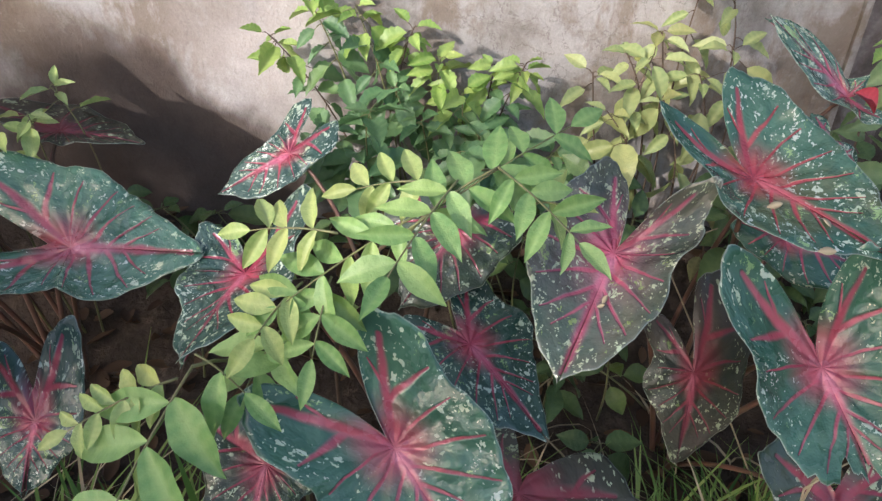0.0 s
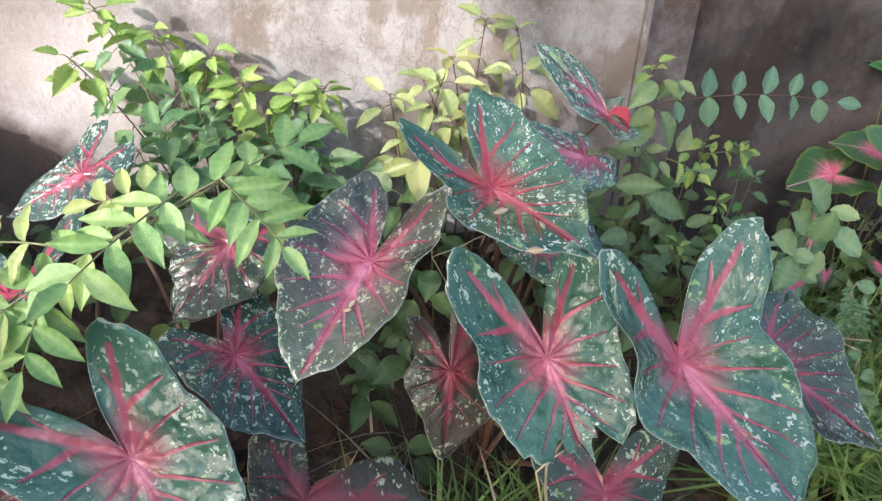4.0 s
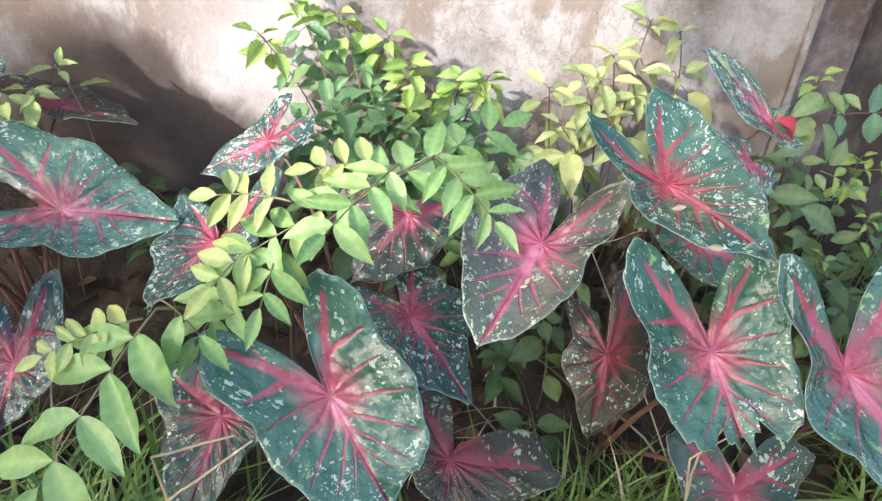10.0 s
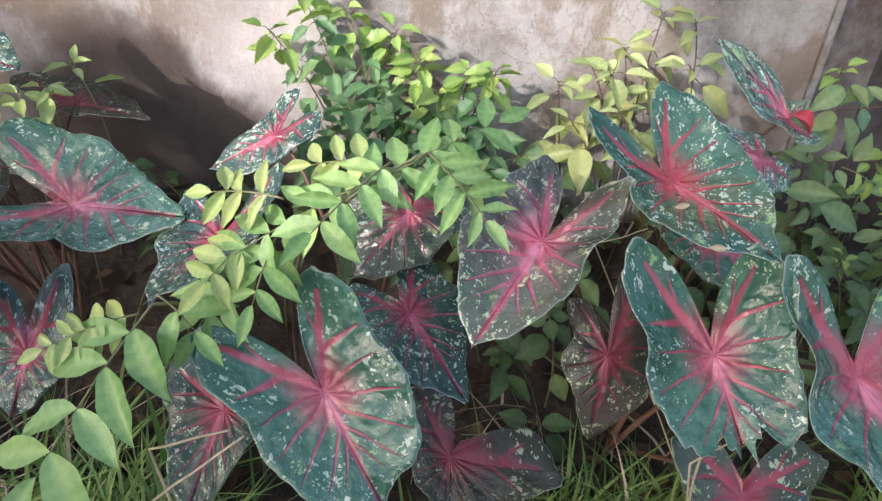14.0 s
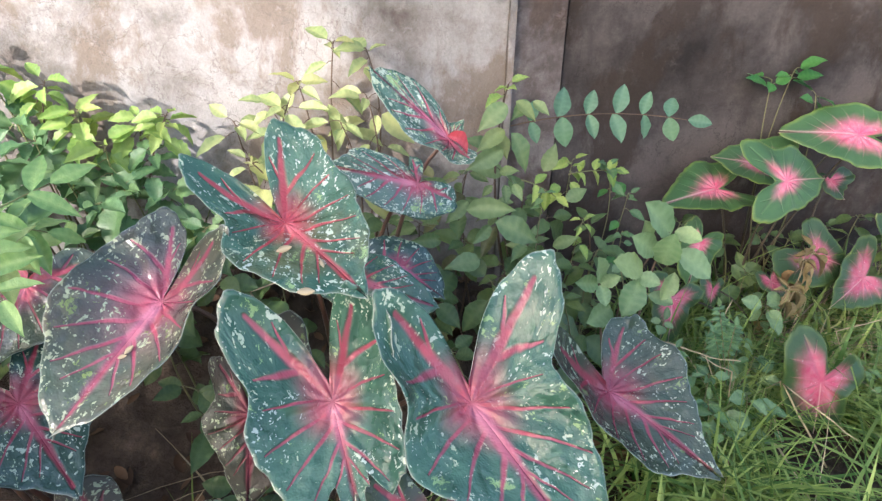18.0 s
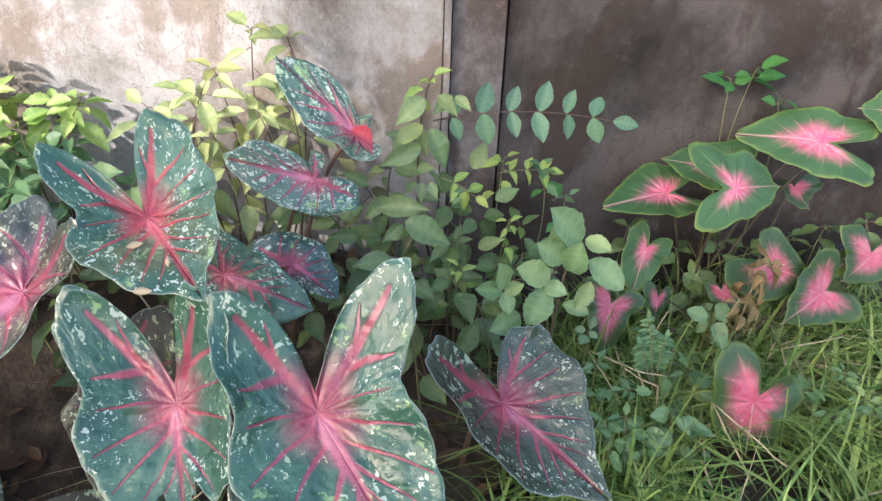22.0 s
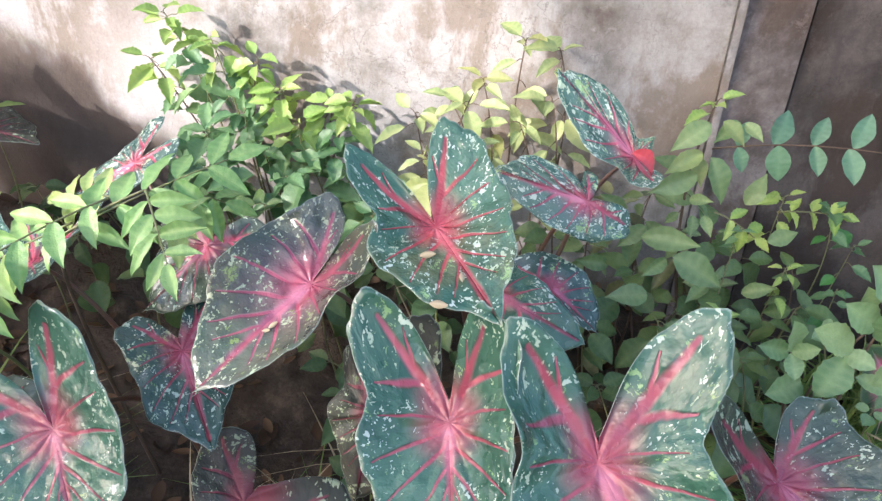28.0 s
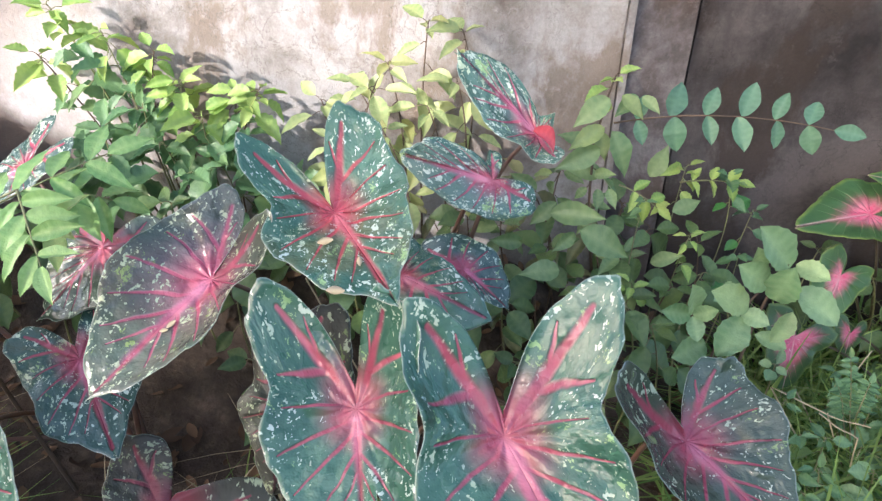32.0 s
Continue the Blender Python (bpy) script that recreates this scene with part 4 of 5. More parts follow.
def frond(host, kind, a, b, pairs, length, sag=0.0, end=True, seed=0, stem="stem", face=(0, -0.62, 0.78), spread=1.0, hang=0.14, lean=(0.35, 0.75), tumble=1.0):
    """A feathered leaf: a bowed rib with pairs of leaflets."""
    rng = random.Random(seed * 31 + 5)
    a, b, face = Vector(a), Vector(b), Vector(face)
    pts = bezier(a, (a + b) / 2 + Vector((0, 0, sag)), b, 14)
    axis = keep_place(tube("rib", pts, 0.0014, 0.0007, stem, None, 5), host)
    for k in range(pairs):
        f = (k + 0.8) / (pairs + 0.4)
        i = min(13, int(f * 14))
        p = pts[i].lerp(pts[i + 1], f * 14 - i)
        along = (pts[i + 1] - pts[i]).normalized()
        side = along.cross(face).normalized()
        size = length * (0.72 + 0.45 * math.sin(math.pi * (0.25 + 0.6 * f))) * rng.uniform(0.86, 1.1)
        for s in (-1, 1):
            way = side * s * spread + along * rng.uniform(*lean) + face * rng.uniform(-0.30, 0.12) + Vector((0, 0, rng.uniform(-hang, 0.0)))
            up = face + Vector((rng.uniform(-0.7, 0.7), rng.uniform(-0.5, 0.5), rng.uniform(-0.3, 0.3))) * tumble
            put_leaf(axis, kind, p + along * rng.uniform(-0.004, 0.004), way, up, size, rng)
    if end:
        put_leaf(axis, kind, b, b - pts[12] + face * 0.002, face, length * 0.95, rng)


def stalk_with_leaves(host, kind, foot, apex, count, length, seed=0, top="", bow=(0, 0, 0), stem="stem", first=0.25, drop=0.25, thick=0.0022):
    """A leaning shoot: leaves singly and in loose tufts along it, a rosette of small ones at its top."""
    rng = random.Random(seed * 53 + 11)
    foot, apex = Vector(foot), Vector(apex)
    foot.z = soil_height(foot.x, foot.y) - 0.01
    reach = (apex - foot).length
    mid = (foot + apex) / 2 + Vector(bow) + Vector((rng.uniform(-0.10, 0.10), rng.uniform(-0.06, 0.02), 0.08)) * reach * 2
    pts = bezier(foot, mid, apex, 16)
    axis = keep_place(tube("stem", pts, thick, thick * 0.45, stem, None, 6), host)
    turn = rng.uniform(0, 6.28)
    tuft = max(4, count // 3)
    spots = [(first + (1 - first) * (k + rng.uniform(0.2, 0.8)) / max(1, count - tuft), False) for k in range(count - tuft)] + [(1.0 - 0.015 * k, True) for k in range(tuft)]
    for f, rosette in spots:
        f = min(0.999, max(0.02, f))
        i = min(15, int(f * 16))
        p = pts[i].lerp(pts[i + 1], f * 16 - i)
        turn += 2.4 + rng.uniform(-0.6, 0.6)
        out = Vector((math.cos(turn), math.sin(turn) * 0.75 - 0.25, 0))
        young = bool(top) and (rosette or f > 0.85)
        size = length * (rng.uniform(0.45, 0.85) if rosette else rng.uniform(0.65, 1.25))
        way = out + Vector((0, 0, (rng.uniform(-0.35, 0.65) if rosette else rng.uniform(-0.8, 0.3) - drop)))
        face = Vector((rng.uniform(-0.5, 0.5), -0.45 + rng.uniform(-0.5, 0.4), 0.8))
        foot_at = p + way.normalized() * size * rng.uniform(0.12, 0.4)
        put_leaf(axis, top if young else kind, foot_at, way, face, size, rng)
        keep_place(tube("leaf_stalk", [p, (p + foot_at) / 2 + Vector((0, 0, 0.002)), foot_at], 0.0009, 0.0007, stem, None, 4), axis)


# leafy shrub against the sunlit wall
host = thing("shrub", (-0.06, 1.04, 0), "sunlit green shrub with toothed leaves against the wall", "shrub")
for i, (foot, apex, count, size) in enumerate((
        ((-0.13, 1.05, 0), (-0.248, 1.030, 0.690), 12, 0.050), ((-0.14, 1.06, 0), (-0.308, 1.050, 0.606), 9, 0.050), ((-0.10, 1.05, 0), (-0.160, 1.020, 0.652), 10, 0.048),
        ((-0.06, 1.04, 0), (-0.070, 1.010, 0.624), 11, 0.045), ((0.0, 1.04, 0), (-0.030, 1.000, 0.582), 10, 0.048), ((0.03, 1.03, 0), (0.105, 0.990, 0.574), 11, 0.042),
        ((0.02, 1.02, 0), (0.005, 0.980, 0.535), 10, 0.052), ((0.03, 1.04, 0), (0.058, 1.010, 0.566), 9, 0.042))):
    stalk_with_leaves(host, "bush", foot, apex, count + 8, size * 1.15, 100 + i, "bush_young", stem="wood" if i % 2 else "stem", first=0.6, drop=0.15)
for i, apex in enumerate(((-0.205, 0.985, 0.470), (-0.135, 0.930, 0.520), (-0.060, 0.960, 0.490), (0.030, 0.955, 0.470), (0.100, 0.970, 0.455), (-0.250, 1.000, 0.430),
                          (0.160, 0.980, 0.430), (0.000, 0.920, 0.455), (-0.100, 0.990, 0.540), (0.070, 0.940, 0.410), (-0.165, 0.960, 0.440), (0.150, 0.930, 0.400))):
    stalk_with_leaves(host, "bush", (apex[0] * 0.7, 1.03, 0), apex, 9, 0.072, 130 + i, "", stem="stem", first=0.55, drop=0.30)

# yellowing shrub
host = thing("yellow_shrub", (0.32, 1.02, 0), "shrub with pale yellow-green drooping leaves by the wall", "shrub")
for i, (foot, apex, count) in enumerate((
        ((0.36, 1.04, 0), (0.372, 1.030, 0.676), 8), ((0.38, 1.03, 0), (0.425, 1.030, 0.664), 9), ((0.33, 1.03, 0), (0.312, 1.000, 0.619), 10),
        ((0.30, 1.02, 0), (0.261, 0.990, 0.587), 10), ((0.27, 1.0, 0), (0.208, 0.980, 0.563), 9), ((0.32, 0.98, 0), (0.297, 0.975, 0.592), 10),
        ((0.34, 0.97, 0), (0.309, 0.940, 0.535), 10), ((0.30, 0.98, 0), (0.230, 0.940, 0.510), 10), ((0.38, 1.0, 0), (0.375, 0.980, 0.560), 9), ((0.40, 1.0, 0), (0.420, 0.990, 0.600), 8))):
    stalk_with_leaves(host, "yellow", foot, apex, count, 0.062, 200 + i, "yellow", stem="wood", first=0.5, drop=0.35)

# dull green shrub before the pilaster, with one long feathered leaf
host = thing("dull_shrub", (0.66, 0.98, 0), "dull green shrub with a feathered spray before the pilaster", "shrub")
stalk_with_leaves(host, "olive", (0.72, 0.97, 0), (0.654, 0.970, 0.617), 12, 0.036, 300, "bush_young", stem="wood", first=0.45, thick=0.003)
for i, (kind, foot, apex, count, size) in enumerate((
        ("olive", (0.62, 0.98, 0), (0.590, 0.970, 0.470), 8, 0.062), ("moss", (0.58, 0.97, 0), (0.535, 0.950, 0.455), 8, 0.056), ("dark", (0.70, 0.99, 0), (0.692, 0.960, 0.420), 8, 0.060),
        ("moss", (0.66, 0.96, 0), (0.625, 0.930, 0.420), 8, 0.062), ("olive", (0.56, 0.95, 0), (0.500, 0.920, 0.395), 8, 0.060), ("dark", (0.52, 0.96, 0), (0.445, 0.940, 0.400), 8, 0.056),
        ("moss", (0.46, 0.95, 0), (0.385, 0.940, 0.390), 8, 0.052), ("dark", (0.60, 0.92, 0), (0.575, 0.900, 0.365), 8, 0.062), ("olive", (0.70, 0.92, 0), (0.690, 0.900, 0.360), 8, 0.056),
        ("dark", (0.74, 0.95, 0), (0.738, 0.950, 0.385), 8, 0.056), ("dark", (0.80, 0.95, 0), (0.812, 0.940, 0.370), 8, 0.048), ("moss", (0.52, 0.90, 0), (0.482, 0.880, 0.335), 7, 0.056),
        ("dark", (0.66, 0.88, 0), (0.640, 0.860, 0.325), 8, 0.058), ("dark", (0.76, 0.88, 0), (0.765, 0.870, 0.325), 8, 0.050))):
    stalk_with_leaves(host, kind, foot, apex, count + 2, size, 310 + i, "", stem="wood", first=0.35, drop=0.45)
# thin shoots with bright tufts to the side of the main stem
for i, (foot, apex, count, size) in enumerate((
        ((0.80, 1.0, 0), (0.847, 0.970, 0.470), 9, 0.034), ((0.78, 1.0, 0), (0.783, 0.980, 0.478), 8, 0.036), ((0.78, 0.92, 0), (0.785, 0.900, 0.400), 7, 0.030),
        ((0.72, 0.90, 0), (0.704, 0.880, 0.462), 5, 0.030), ((0.70, 0.87, 0), (0.701, 0.850, 0.335), 5, 0.032), ((0.84, 0.98, 0), (0.905, 0.990, 0.405), 7, 0.030),
        ((0.86, 0.96, 0), (0.885, 0.950, 0.345), 7, 0.030))):
    stalk_with_leaves(host, "bush_young" if i in (1, 2) else "bush_deep", foot, apex, count, size, 340 + i, "bush_young" if i in (1, 2, 4) else "bush", stem="stem", first=0.78, drop=0.05, thick=0.0015)
for a, b, pairs in (((0.775, 0.97, 0.455), (0.858, 0.960, 0.462), 3), ((0.668, 0.90, 0.475), (0.722, 0.875, 0.452), 2)):
    frond(host, "bush_young", a, b, pairs, 0.028, 0.008, True, 350 + pairs, face=(0, -0.75, 0.6), lean=(0.3, 0.8))
frond(host, "frond", (0.657, 0.950, 0.552), (0.918, 0.860, 0.580), 6, 0.040, 0.030, True, 31, stem="wood", face=(-0.1, -0.95, 0.45), hang=0.12, lean=(0.05, 0.6), tumble=0.55)
rng = random.Random(33)
for foot, tip in (
        ((0.643, 0.930, 0.593), (0.589, 0.900, 0.562)),
        ((0.639, 0.920, 0.554), (0.582, 0.890, 0.525)),
        ((0.636, 0.910, 0.525), (0.563, 0.880, 0.497)),
        ((0.648, 0.910, 0.552), (0.689, 0.880, 0.492)),
        ((0.663, 0.950, 0.593), (0.698, 0.920, 0.573)),
        ((0.692, 0.950, 0.592), (0.717, 0.920, 0.576)),
        ((0.688, 0.960, 0.590), (0.653, 0.930, 0.572)),
        ((0.569, 0.860, 0.443), (0.656, 0.830, 0.453)),
        ((0.608, 0.820, 0.438), (0.687, 0.790, 0.414)),
        ((0.605, 0.840, 0.423), (0.569, 0.810, 0.401)),
        ((0.587, 0.820, 0.371), (0.529, 0.790, 0.385)),
        ((0.631, 0.900, 0.490), (0.656, 0.870, 0.504)),
        ((0.635, 0.880, 0.475), (0.637, 0.850, 0.454)),
        ((0.650, 0.880, 0.476), (0.660, 0.850, 0.456))):
    leaf_between(host, "olive", foot, tip, (0, -0.85, 0.5), rng)
for foot, tip in (
        ((0.649, 0.950, 0.470), (0.593, 0.930, 0.493)), ((0.728, 0.970, 0.462), (0.753, 0.970, 0.517)),
        ((0.584, 0.920, 0.433), (0.537, 0.900, 0.397)), ((0.552, 0.930, 0.449), (0.503, 0.930, 0.478)),
        ((0.536, 0.900, 0.371), (0.479, 0.880, 0.382)), ((0.695, 0.880, 0.348), (0.674, 0.840, 0.296)),
        ((0.735, 0.900, 0.347), (0.778, 0.880, 0.378)), ((0.626, 0.960, 0.511), (0.581, 0.950, 0.542)),
        ((0.767, 0.950, 0.413), (0.814, 0.950, 0.439)), ((0.499, 0.920, 0.403), (0.551, 0.920, 0.418))):
    leaf_between(host, "olive", foot, tip, (0, -0.75, 0.6), rng)

# dark undergrowth
host = thing("undergrowth", (0.62, 0.8, 0), "dark green undergrowth in the shade between the leaves", "shrub")
for i, (foot, apex, count) in enumerate((
        ((0.56, 0.83, 0), (0.509, 0.840, 0.299), 9), ((0.64, 0.80, 0), (0.609, 0.820, 0.331), 9), ((0.70, 0.82, 0), (0.682, 0.840, 0.328), 9),
        ((0.74, 0.80, 0), (0.725, 0.800, 0.299), 9), ((0.60, 0.78, 0), (0.536, 0.780, 0.231), 8), ((0.82, 0.86, 0), (0.809, 0.880, 0.346), 9),
        ((0.15, 0.80, 0), (0.152, 0.750, 0.166), 8), ((0.24, 0.78, 0), (0.212, 0.750, 0.248), 8), ((0.20, 0.70, 0), (0.208, 0.660, 0.093), 5),
        ((-0.20, 0.88, 0), (-0.104, 0.860, 0.332), 10), ((0.10, 0.88, 0), (0.026, 0.860, 0.336), 10), ((0.28, 0.88, 0), (0.269, 0.860, 0.365), 10)), 0):
    stalk_with_leaves(host, "dark", foot, apex, count, 0.062, 400 + i, "", stem="stem", first=0.35)
for i, (foot, apex, count) in enumerate((
        ((0.00, 0.90, 0), (-0.032, 0.900, 0.409), 10), ((0.22, 0.92, 0), (0.223, 0.920, 0.409), 10), ((-0.26, 0.86, 0), (-0.191, 0.860, 0.371), 9),
        ((0.40, 0.86, 0), (0.173, 0.860, 0.345), 9), ((0.34, 0.80, 0), (0.116, 0.780, 0.196), 8), ((0.12, 0.84, 0), (0.101, 0.840, 0.349), 9),
        ((0.50, 0.86, 0), (0.415, 0.860, 0.379), 9), ((-0.45, 0.84, 0), (-0.458, 0.840, 0.289), 6), ((-0.45, 1.0, 0), (-0.527, 1.000, 0.318), 8),
        ((-0.36, 1.0, 0), (-0.421, 0.980, 0.319), 8), ((-0.55, 1.02, 0), (-0.611, 1.020, 0.335), 8), ((-0.40, 0.92, 0), (-0.446, 0.920, 0.291), 8)), 12):
    stalk_with_leaves(host, "dark", foot, apex, count, 0.062, 400 + i, "", stem="stem", first=0.35)

# bright feathered sprig over the caladiums
host = thing("feathered_sprig", (-0.16, 0.66, 0), "bright green feathered sprig arching over the caladium leaves", "sprig")
keep_place(tube("branch", bezier(Vector((-0.16, 0.66, 0)), Vector((-0.20, 0.62, 0.42)), Vector((-0.062, 0.520, 0.532)), 14), 0.0035, 0.0018, "wood", None), host)
keep_place(tube("branch", bezier(Vector((-0.062, 0.520, 0.532)), Vector((-0.025, 0.545, 0.562)), Vector((0.022, 0.560, 0.580)), 12), 0.0018, 0.0012, "stem", None), host)
for i, (a, b, pairs, size, kind) in enumerate((
        ((-0.062, 0.520, 0.535), (0.096, 0.603, 0.605), 5, 0.047, "sprig"), ((0.022, 0.560, 0.580), (0.088, 0.485, 0.541), 4, 0.044, "sprig"),
        ((0.047, 0.546, 0.545), (0.080, 0.530, 0.555), 1, 0.036, "sprig_young"), ((-0.016, 0.550, 0.571), (-0.074, 0.425, 0.545), 4, 0.046, "sprig"),
        ((-0.051, 0.530, 0.547), (-0.179, 0.480, 0.477), 5, 0.046, "sprig"), ((-0.125, 0.510, 0.537), (-0.210, 0.530, 0.529), 3, 0.040, "sprig_young"),
        ((-0.133, 0.500, 0.497), (-0.148, 0.450, 0.441), 3, 0.048, "sprig"), ((-0.160, 0.500, 0.491), (-0.200, 0.460, 0.456), 3, 0.044, "sprig_young"),
        ((-0.182, 0.500, 0.443), (-0.220, 0.460, 0.391), 2, 0.052, "sprig"), ((-0.035, 0.580, 0.556), (-0.118, 0.600, 0.539), 3, 0.044, "sprig_young"),
        ((0.010, 0.600, 0.560), (0.060, 0.640, 0.535), 3, 0.046, "sprig"))):
    frond(host, kind, a, b, pairs, size, 0.008, True, 500 + i, face=(0, -0.70, 0.70), lean=(0.3, 0.9), tumble=0.8)

# lower feathered leaf that reaches towards the path
host = thing("feathered_weed", (-0.22, 0.56, 0), "broad-leafleted green weed leaning out of the grass", "weed")
keep_place(tube("branch", bezier(Vector((-0.22, 0.58, 0)), Vector((-0.20, 0.60, 0.36)), Vector((-0.262, 0.460, 0.424)), 12), 0.003, 0.0018, "stem", None), host)
frond(host, "sprig_broad", (-0.262, 0.460, 0.424), (-0.332, 0.320, 0.310), 4, 0.078, 0.015, True, 601, spread=1.0, face=(0, -0.55, 0.84), lean=(0.3, 0.8), tumble=0.5)
frond(host, "sprig_young", (-0.276, 0.455, 0.414), (-0.369, 0.420, 0.383), 5, 0.034, 0.01, True, 602, tumble=0.7)
frond(host, "sprig", (-0.262, 0.470, 0.430), (-0.215, 0.450, 0.400), 1, 0.052, 0.01, True, 603, tumble=0.6)

# small sprigs by the stained wall
host = thing("wall_sprig", (-0.66, 0.92, 0), "small yellow-green sprig among the caladium leaves", "sprig")
for i, (foot, apex) in enumerate((((-0.67, 0.90, 0), (-0.655, 0.860, 0.523)), ((-0.64, 0.90, 0), (-0.623, 0.880, 0.528)), ((-0.70, 0.88, 0), (-0.693, 0.840, 0.503)), ((-0.62, 0.95, 0), (-0.622, 0.950, 0.549)))):
    stalk_with_leaves(host, "sprig_young", foot, apex, 6, 0.060, 700 + i, "sprig_young", first=0.80)

# rounded weed in front of the grass
host = thing("round_leaved_weed", (0.84, 0.76, 0), "pale green weed with rounded leaves before the grass", "weed")
rng = random.Random(8)
for mid, top in (((0.761, 0.740, 0.293), (0.832, 0.730, 0.425)), ((0.765, 0.740, 0.293), (0.746, 0.720, 0.380)), ((0.768, 0.740, 0.308), (0.806, 0.730, 0.369)), ((0.820, 0.730, 0.393), (0.850, 0.735, 0.449))):
    keep_place(tube("stem", bezier(Vector((0.84, 0.77, soil_height(0.84, 0.77))), Vector(mid), Vector(top), 10), 0.003, 0.0014, "wood", None, 6), host)
for foot, tip in (((0.853, 0.735, 0.443), (0.801, 0.720, 0.511)), ((0.859, 0.735, 0.449), (0.890, 0.700, 0.449)), ((0.846, 0.730, 0.398), (0.840, 0.700, 0.464)), ((0.832, 0.730, 0.419), (0.788, 0.710, 0.457)),
                  ((0.868, 0.735, 0.415), (0.927, 0.700, 0.381)), ((0.812, 0.720, 0.394), (0.760, 0.700, 0.427)), ((0.805, 0.720, 0.385), (0.831, 0.690, 0.388)), ((0.809, 0.720, 0.379), (0.777, 0.680, 0.332)),
                  ((0.747, 0.720, 0.380), (0.737, 0.700, 0.434)), ((0.745, 0.720, 0.376), (0.699, 0.700, 0.392)), ((0.748, 0.720, 0.376), (0.772, 0.700, 0.398)), ((0.748, 0.720, 0.374), (0.754, 0.690, 0.352)),
                  ((0.777, 0.730, 0.325), (0.724, 0.690, 0.324)), ((0.822, 0.740, 0.433), (0.810, 0.730, 0.474)), ((0.883, 0.750, 0.370), (0.858, 0.730, 0.323)), ((0.845, 0.750, 0.330), (0.889, 0.730, 0.323))):
    leaf_between(host, "bluish", foot, tip, (0.05, -0.75, 0.65), rng)
for i, (foot, apex, count, size) in enumerate((((0.85, 0.80, 0), (0.814, 0.800, 0.361), 4, 0.034), ((0.90, 0.82, 0), (0.913, 0.800, 0.243), 4, 0.034))):
    stalk_with_leaves(host, "bluish", foot, apex, count, size, 800 + i, "", first=0.80, drop=0.0)

host = thing("wall_weed", (1.28, 1.09, 0), "small green weed standing against the dark wall", "weed")
for i, apex in enumerate(((1.266, 1.100, 0.608), (1.319, 1.090, 0.561), (1.222, 1.100, 0.589))):
    stalk_with_leaves(host, "bush_deep", (1.27 + 0.02 * i, 1.09, 0), apex, 4, 0.066, 900 + i, "", first=0.94, drop=0.0)

host = thing("low_weed", (0.99, 0.70, 0), "low weed with small round leaves in the grass", "weed")
for i, apex in enumerate(((0.934, 0.720, 0.186), (0.917, 0.680, 0.160), (0.947, 0.680, 0.164), (0.920, 0.760, 0.211), (0.967, 0.720, 0.185), (0.927, 0.660, 0.138), (0.977, 0.660, 0.111), (0.885, 0.720, 0.177),
        (1.073, 0.800, 0.198), (1.087, 0.700, 0.113), (1.037, 0.840, 0.205), (1.360, 0.740, 0.087), (1.333, 0.780, 0.117), (1.404, 0.800, 0.136))):
    stalk_with_leaves(host, "bush", (apex[0] + 0.01, apex[1] + 0.01, 0), apex, 6, 0.036, 950 + i, "bush", first=0.5)

# curled red bases of the tall spotted leaves, folded underside of the torn leaf
rng = random.Random(77)
for foot, tip in (((-0.738, 0.505, 0.310), (-0.592, 0.490, 0.323)), ((-0.646, 0.500, 0.332), (-0.616, 0.485, 0.269))):
    leaf_between(PLANTS["c"], "bluish", foot, tip, (0.1, -0.9, 0.3), rng)
for foot, tip in (((0.534, 0.845, 0.569), (0.570, 0.825, 0.551)), ((0.483, 0.800, 0.511), (0.514, 0.790, 0.491))):
    leaf_between(PLANTS["e"], "red", foot, tip, (0.1, -0.8, 0.5), rng)

# shaded weeds at the foot of the damp wall
host = thing("shade_weed", (1.35, 1.06, 0), "dark leafy weeds at the foot of the damp wall", "weed")
for i, apex in enumerate(((1.062, 1.050, 0.311), (1.161, 1.040, 0.264), (1.247, 1.050, 0.271), (1.324, 1.050, 0.257), (1.401, 1.050, 0.282), (1.478, 1.050, 0.307), (1.550, 1.040, 0.324), (1.347, 1.000, 0.205), (1.204, 1.000, 0.208), (1.499, 1.000, 0.256))):
    stalk_with_leaves(host, "dark", (apex[0], apex[1] - 0.02, 0), apex, 8, 0.055, 980 + i, "", first=0.3)

# dead weed hanging among the pink leaves
host = thing("withered_weed", (1.34, 0.93, 0), "withered brown weed with curled dry leaves in the grass", "weed")
for i, apex in enumerate(((1.267, 0.930, 0.276), (1.247, 0.920, 0.217), (1.302, 0.950, 0.281))):
    stalk_with_leaves(host, "withered", (apex[0], apex[1] + 0.03, 0), apex, 15, 0.034, 1200 + i, "", stem="straw", first=0.25, drop=0.7)

# small ferny weed
host = thing("ferny_weed", (1.10, 0.80, 0), "small feathery green weed between the grass blades", "weed")
for i, (a, b) in enumerate((((1.023, 0.770, 0.183), (1.012, 0.800, 0.265)), ((1.032, 0.770, 0.183), (1.046, 0.790, 0.229)), ((1.014, 0.770, 0.182), (0.998, 0.780, 0.227)))):
    keep_place(tube("stem", bezier(Vector((1.10, 0.80, soil_height(1.10, 0.80) - 0.01)), (Vector(a) + Vector((1.10, 0.80, 0.0))) / 2, Vector(a), 8), 0.0012, 0.0010, "stem", None, 5), host)
    frond(host, "bush", a, b, 9, 0.018, 0.006, True, 1250 + i, face=(0, -0.6, 0.8), lean=(0.05, 0.3), tumble=0.3)

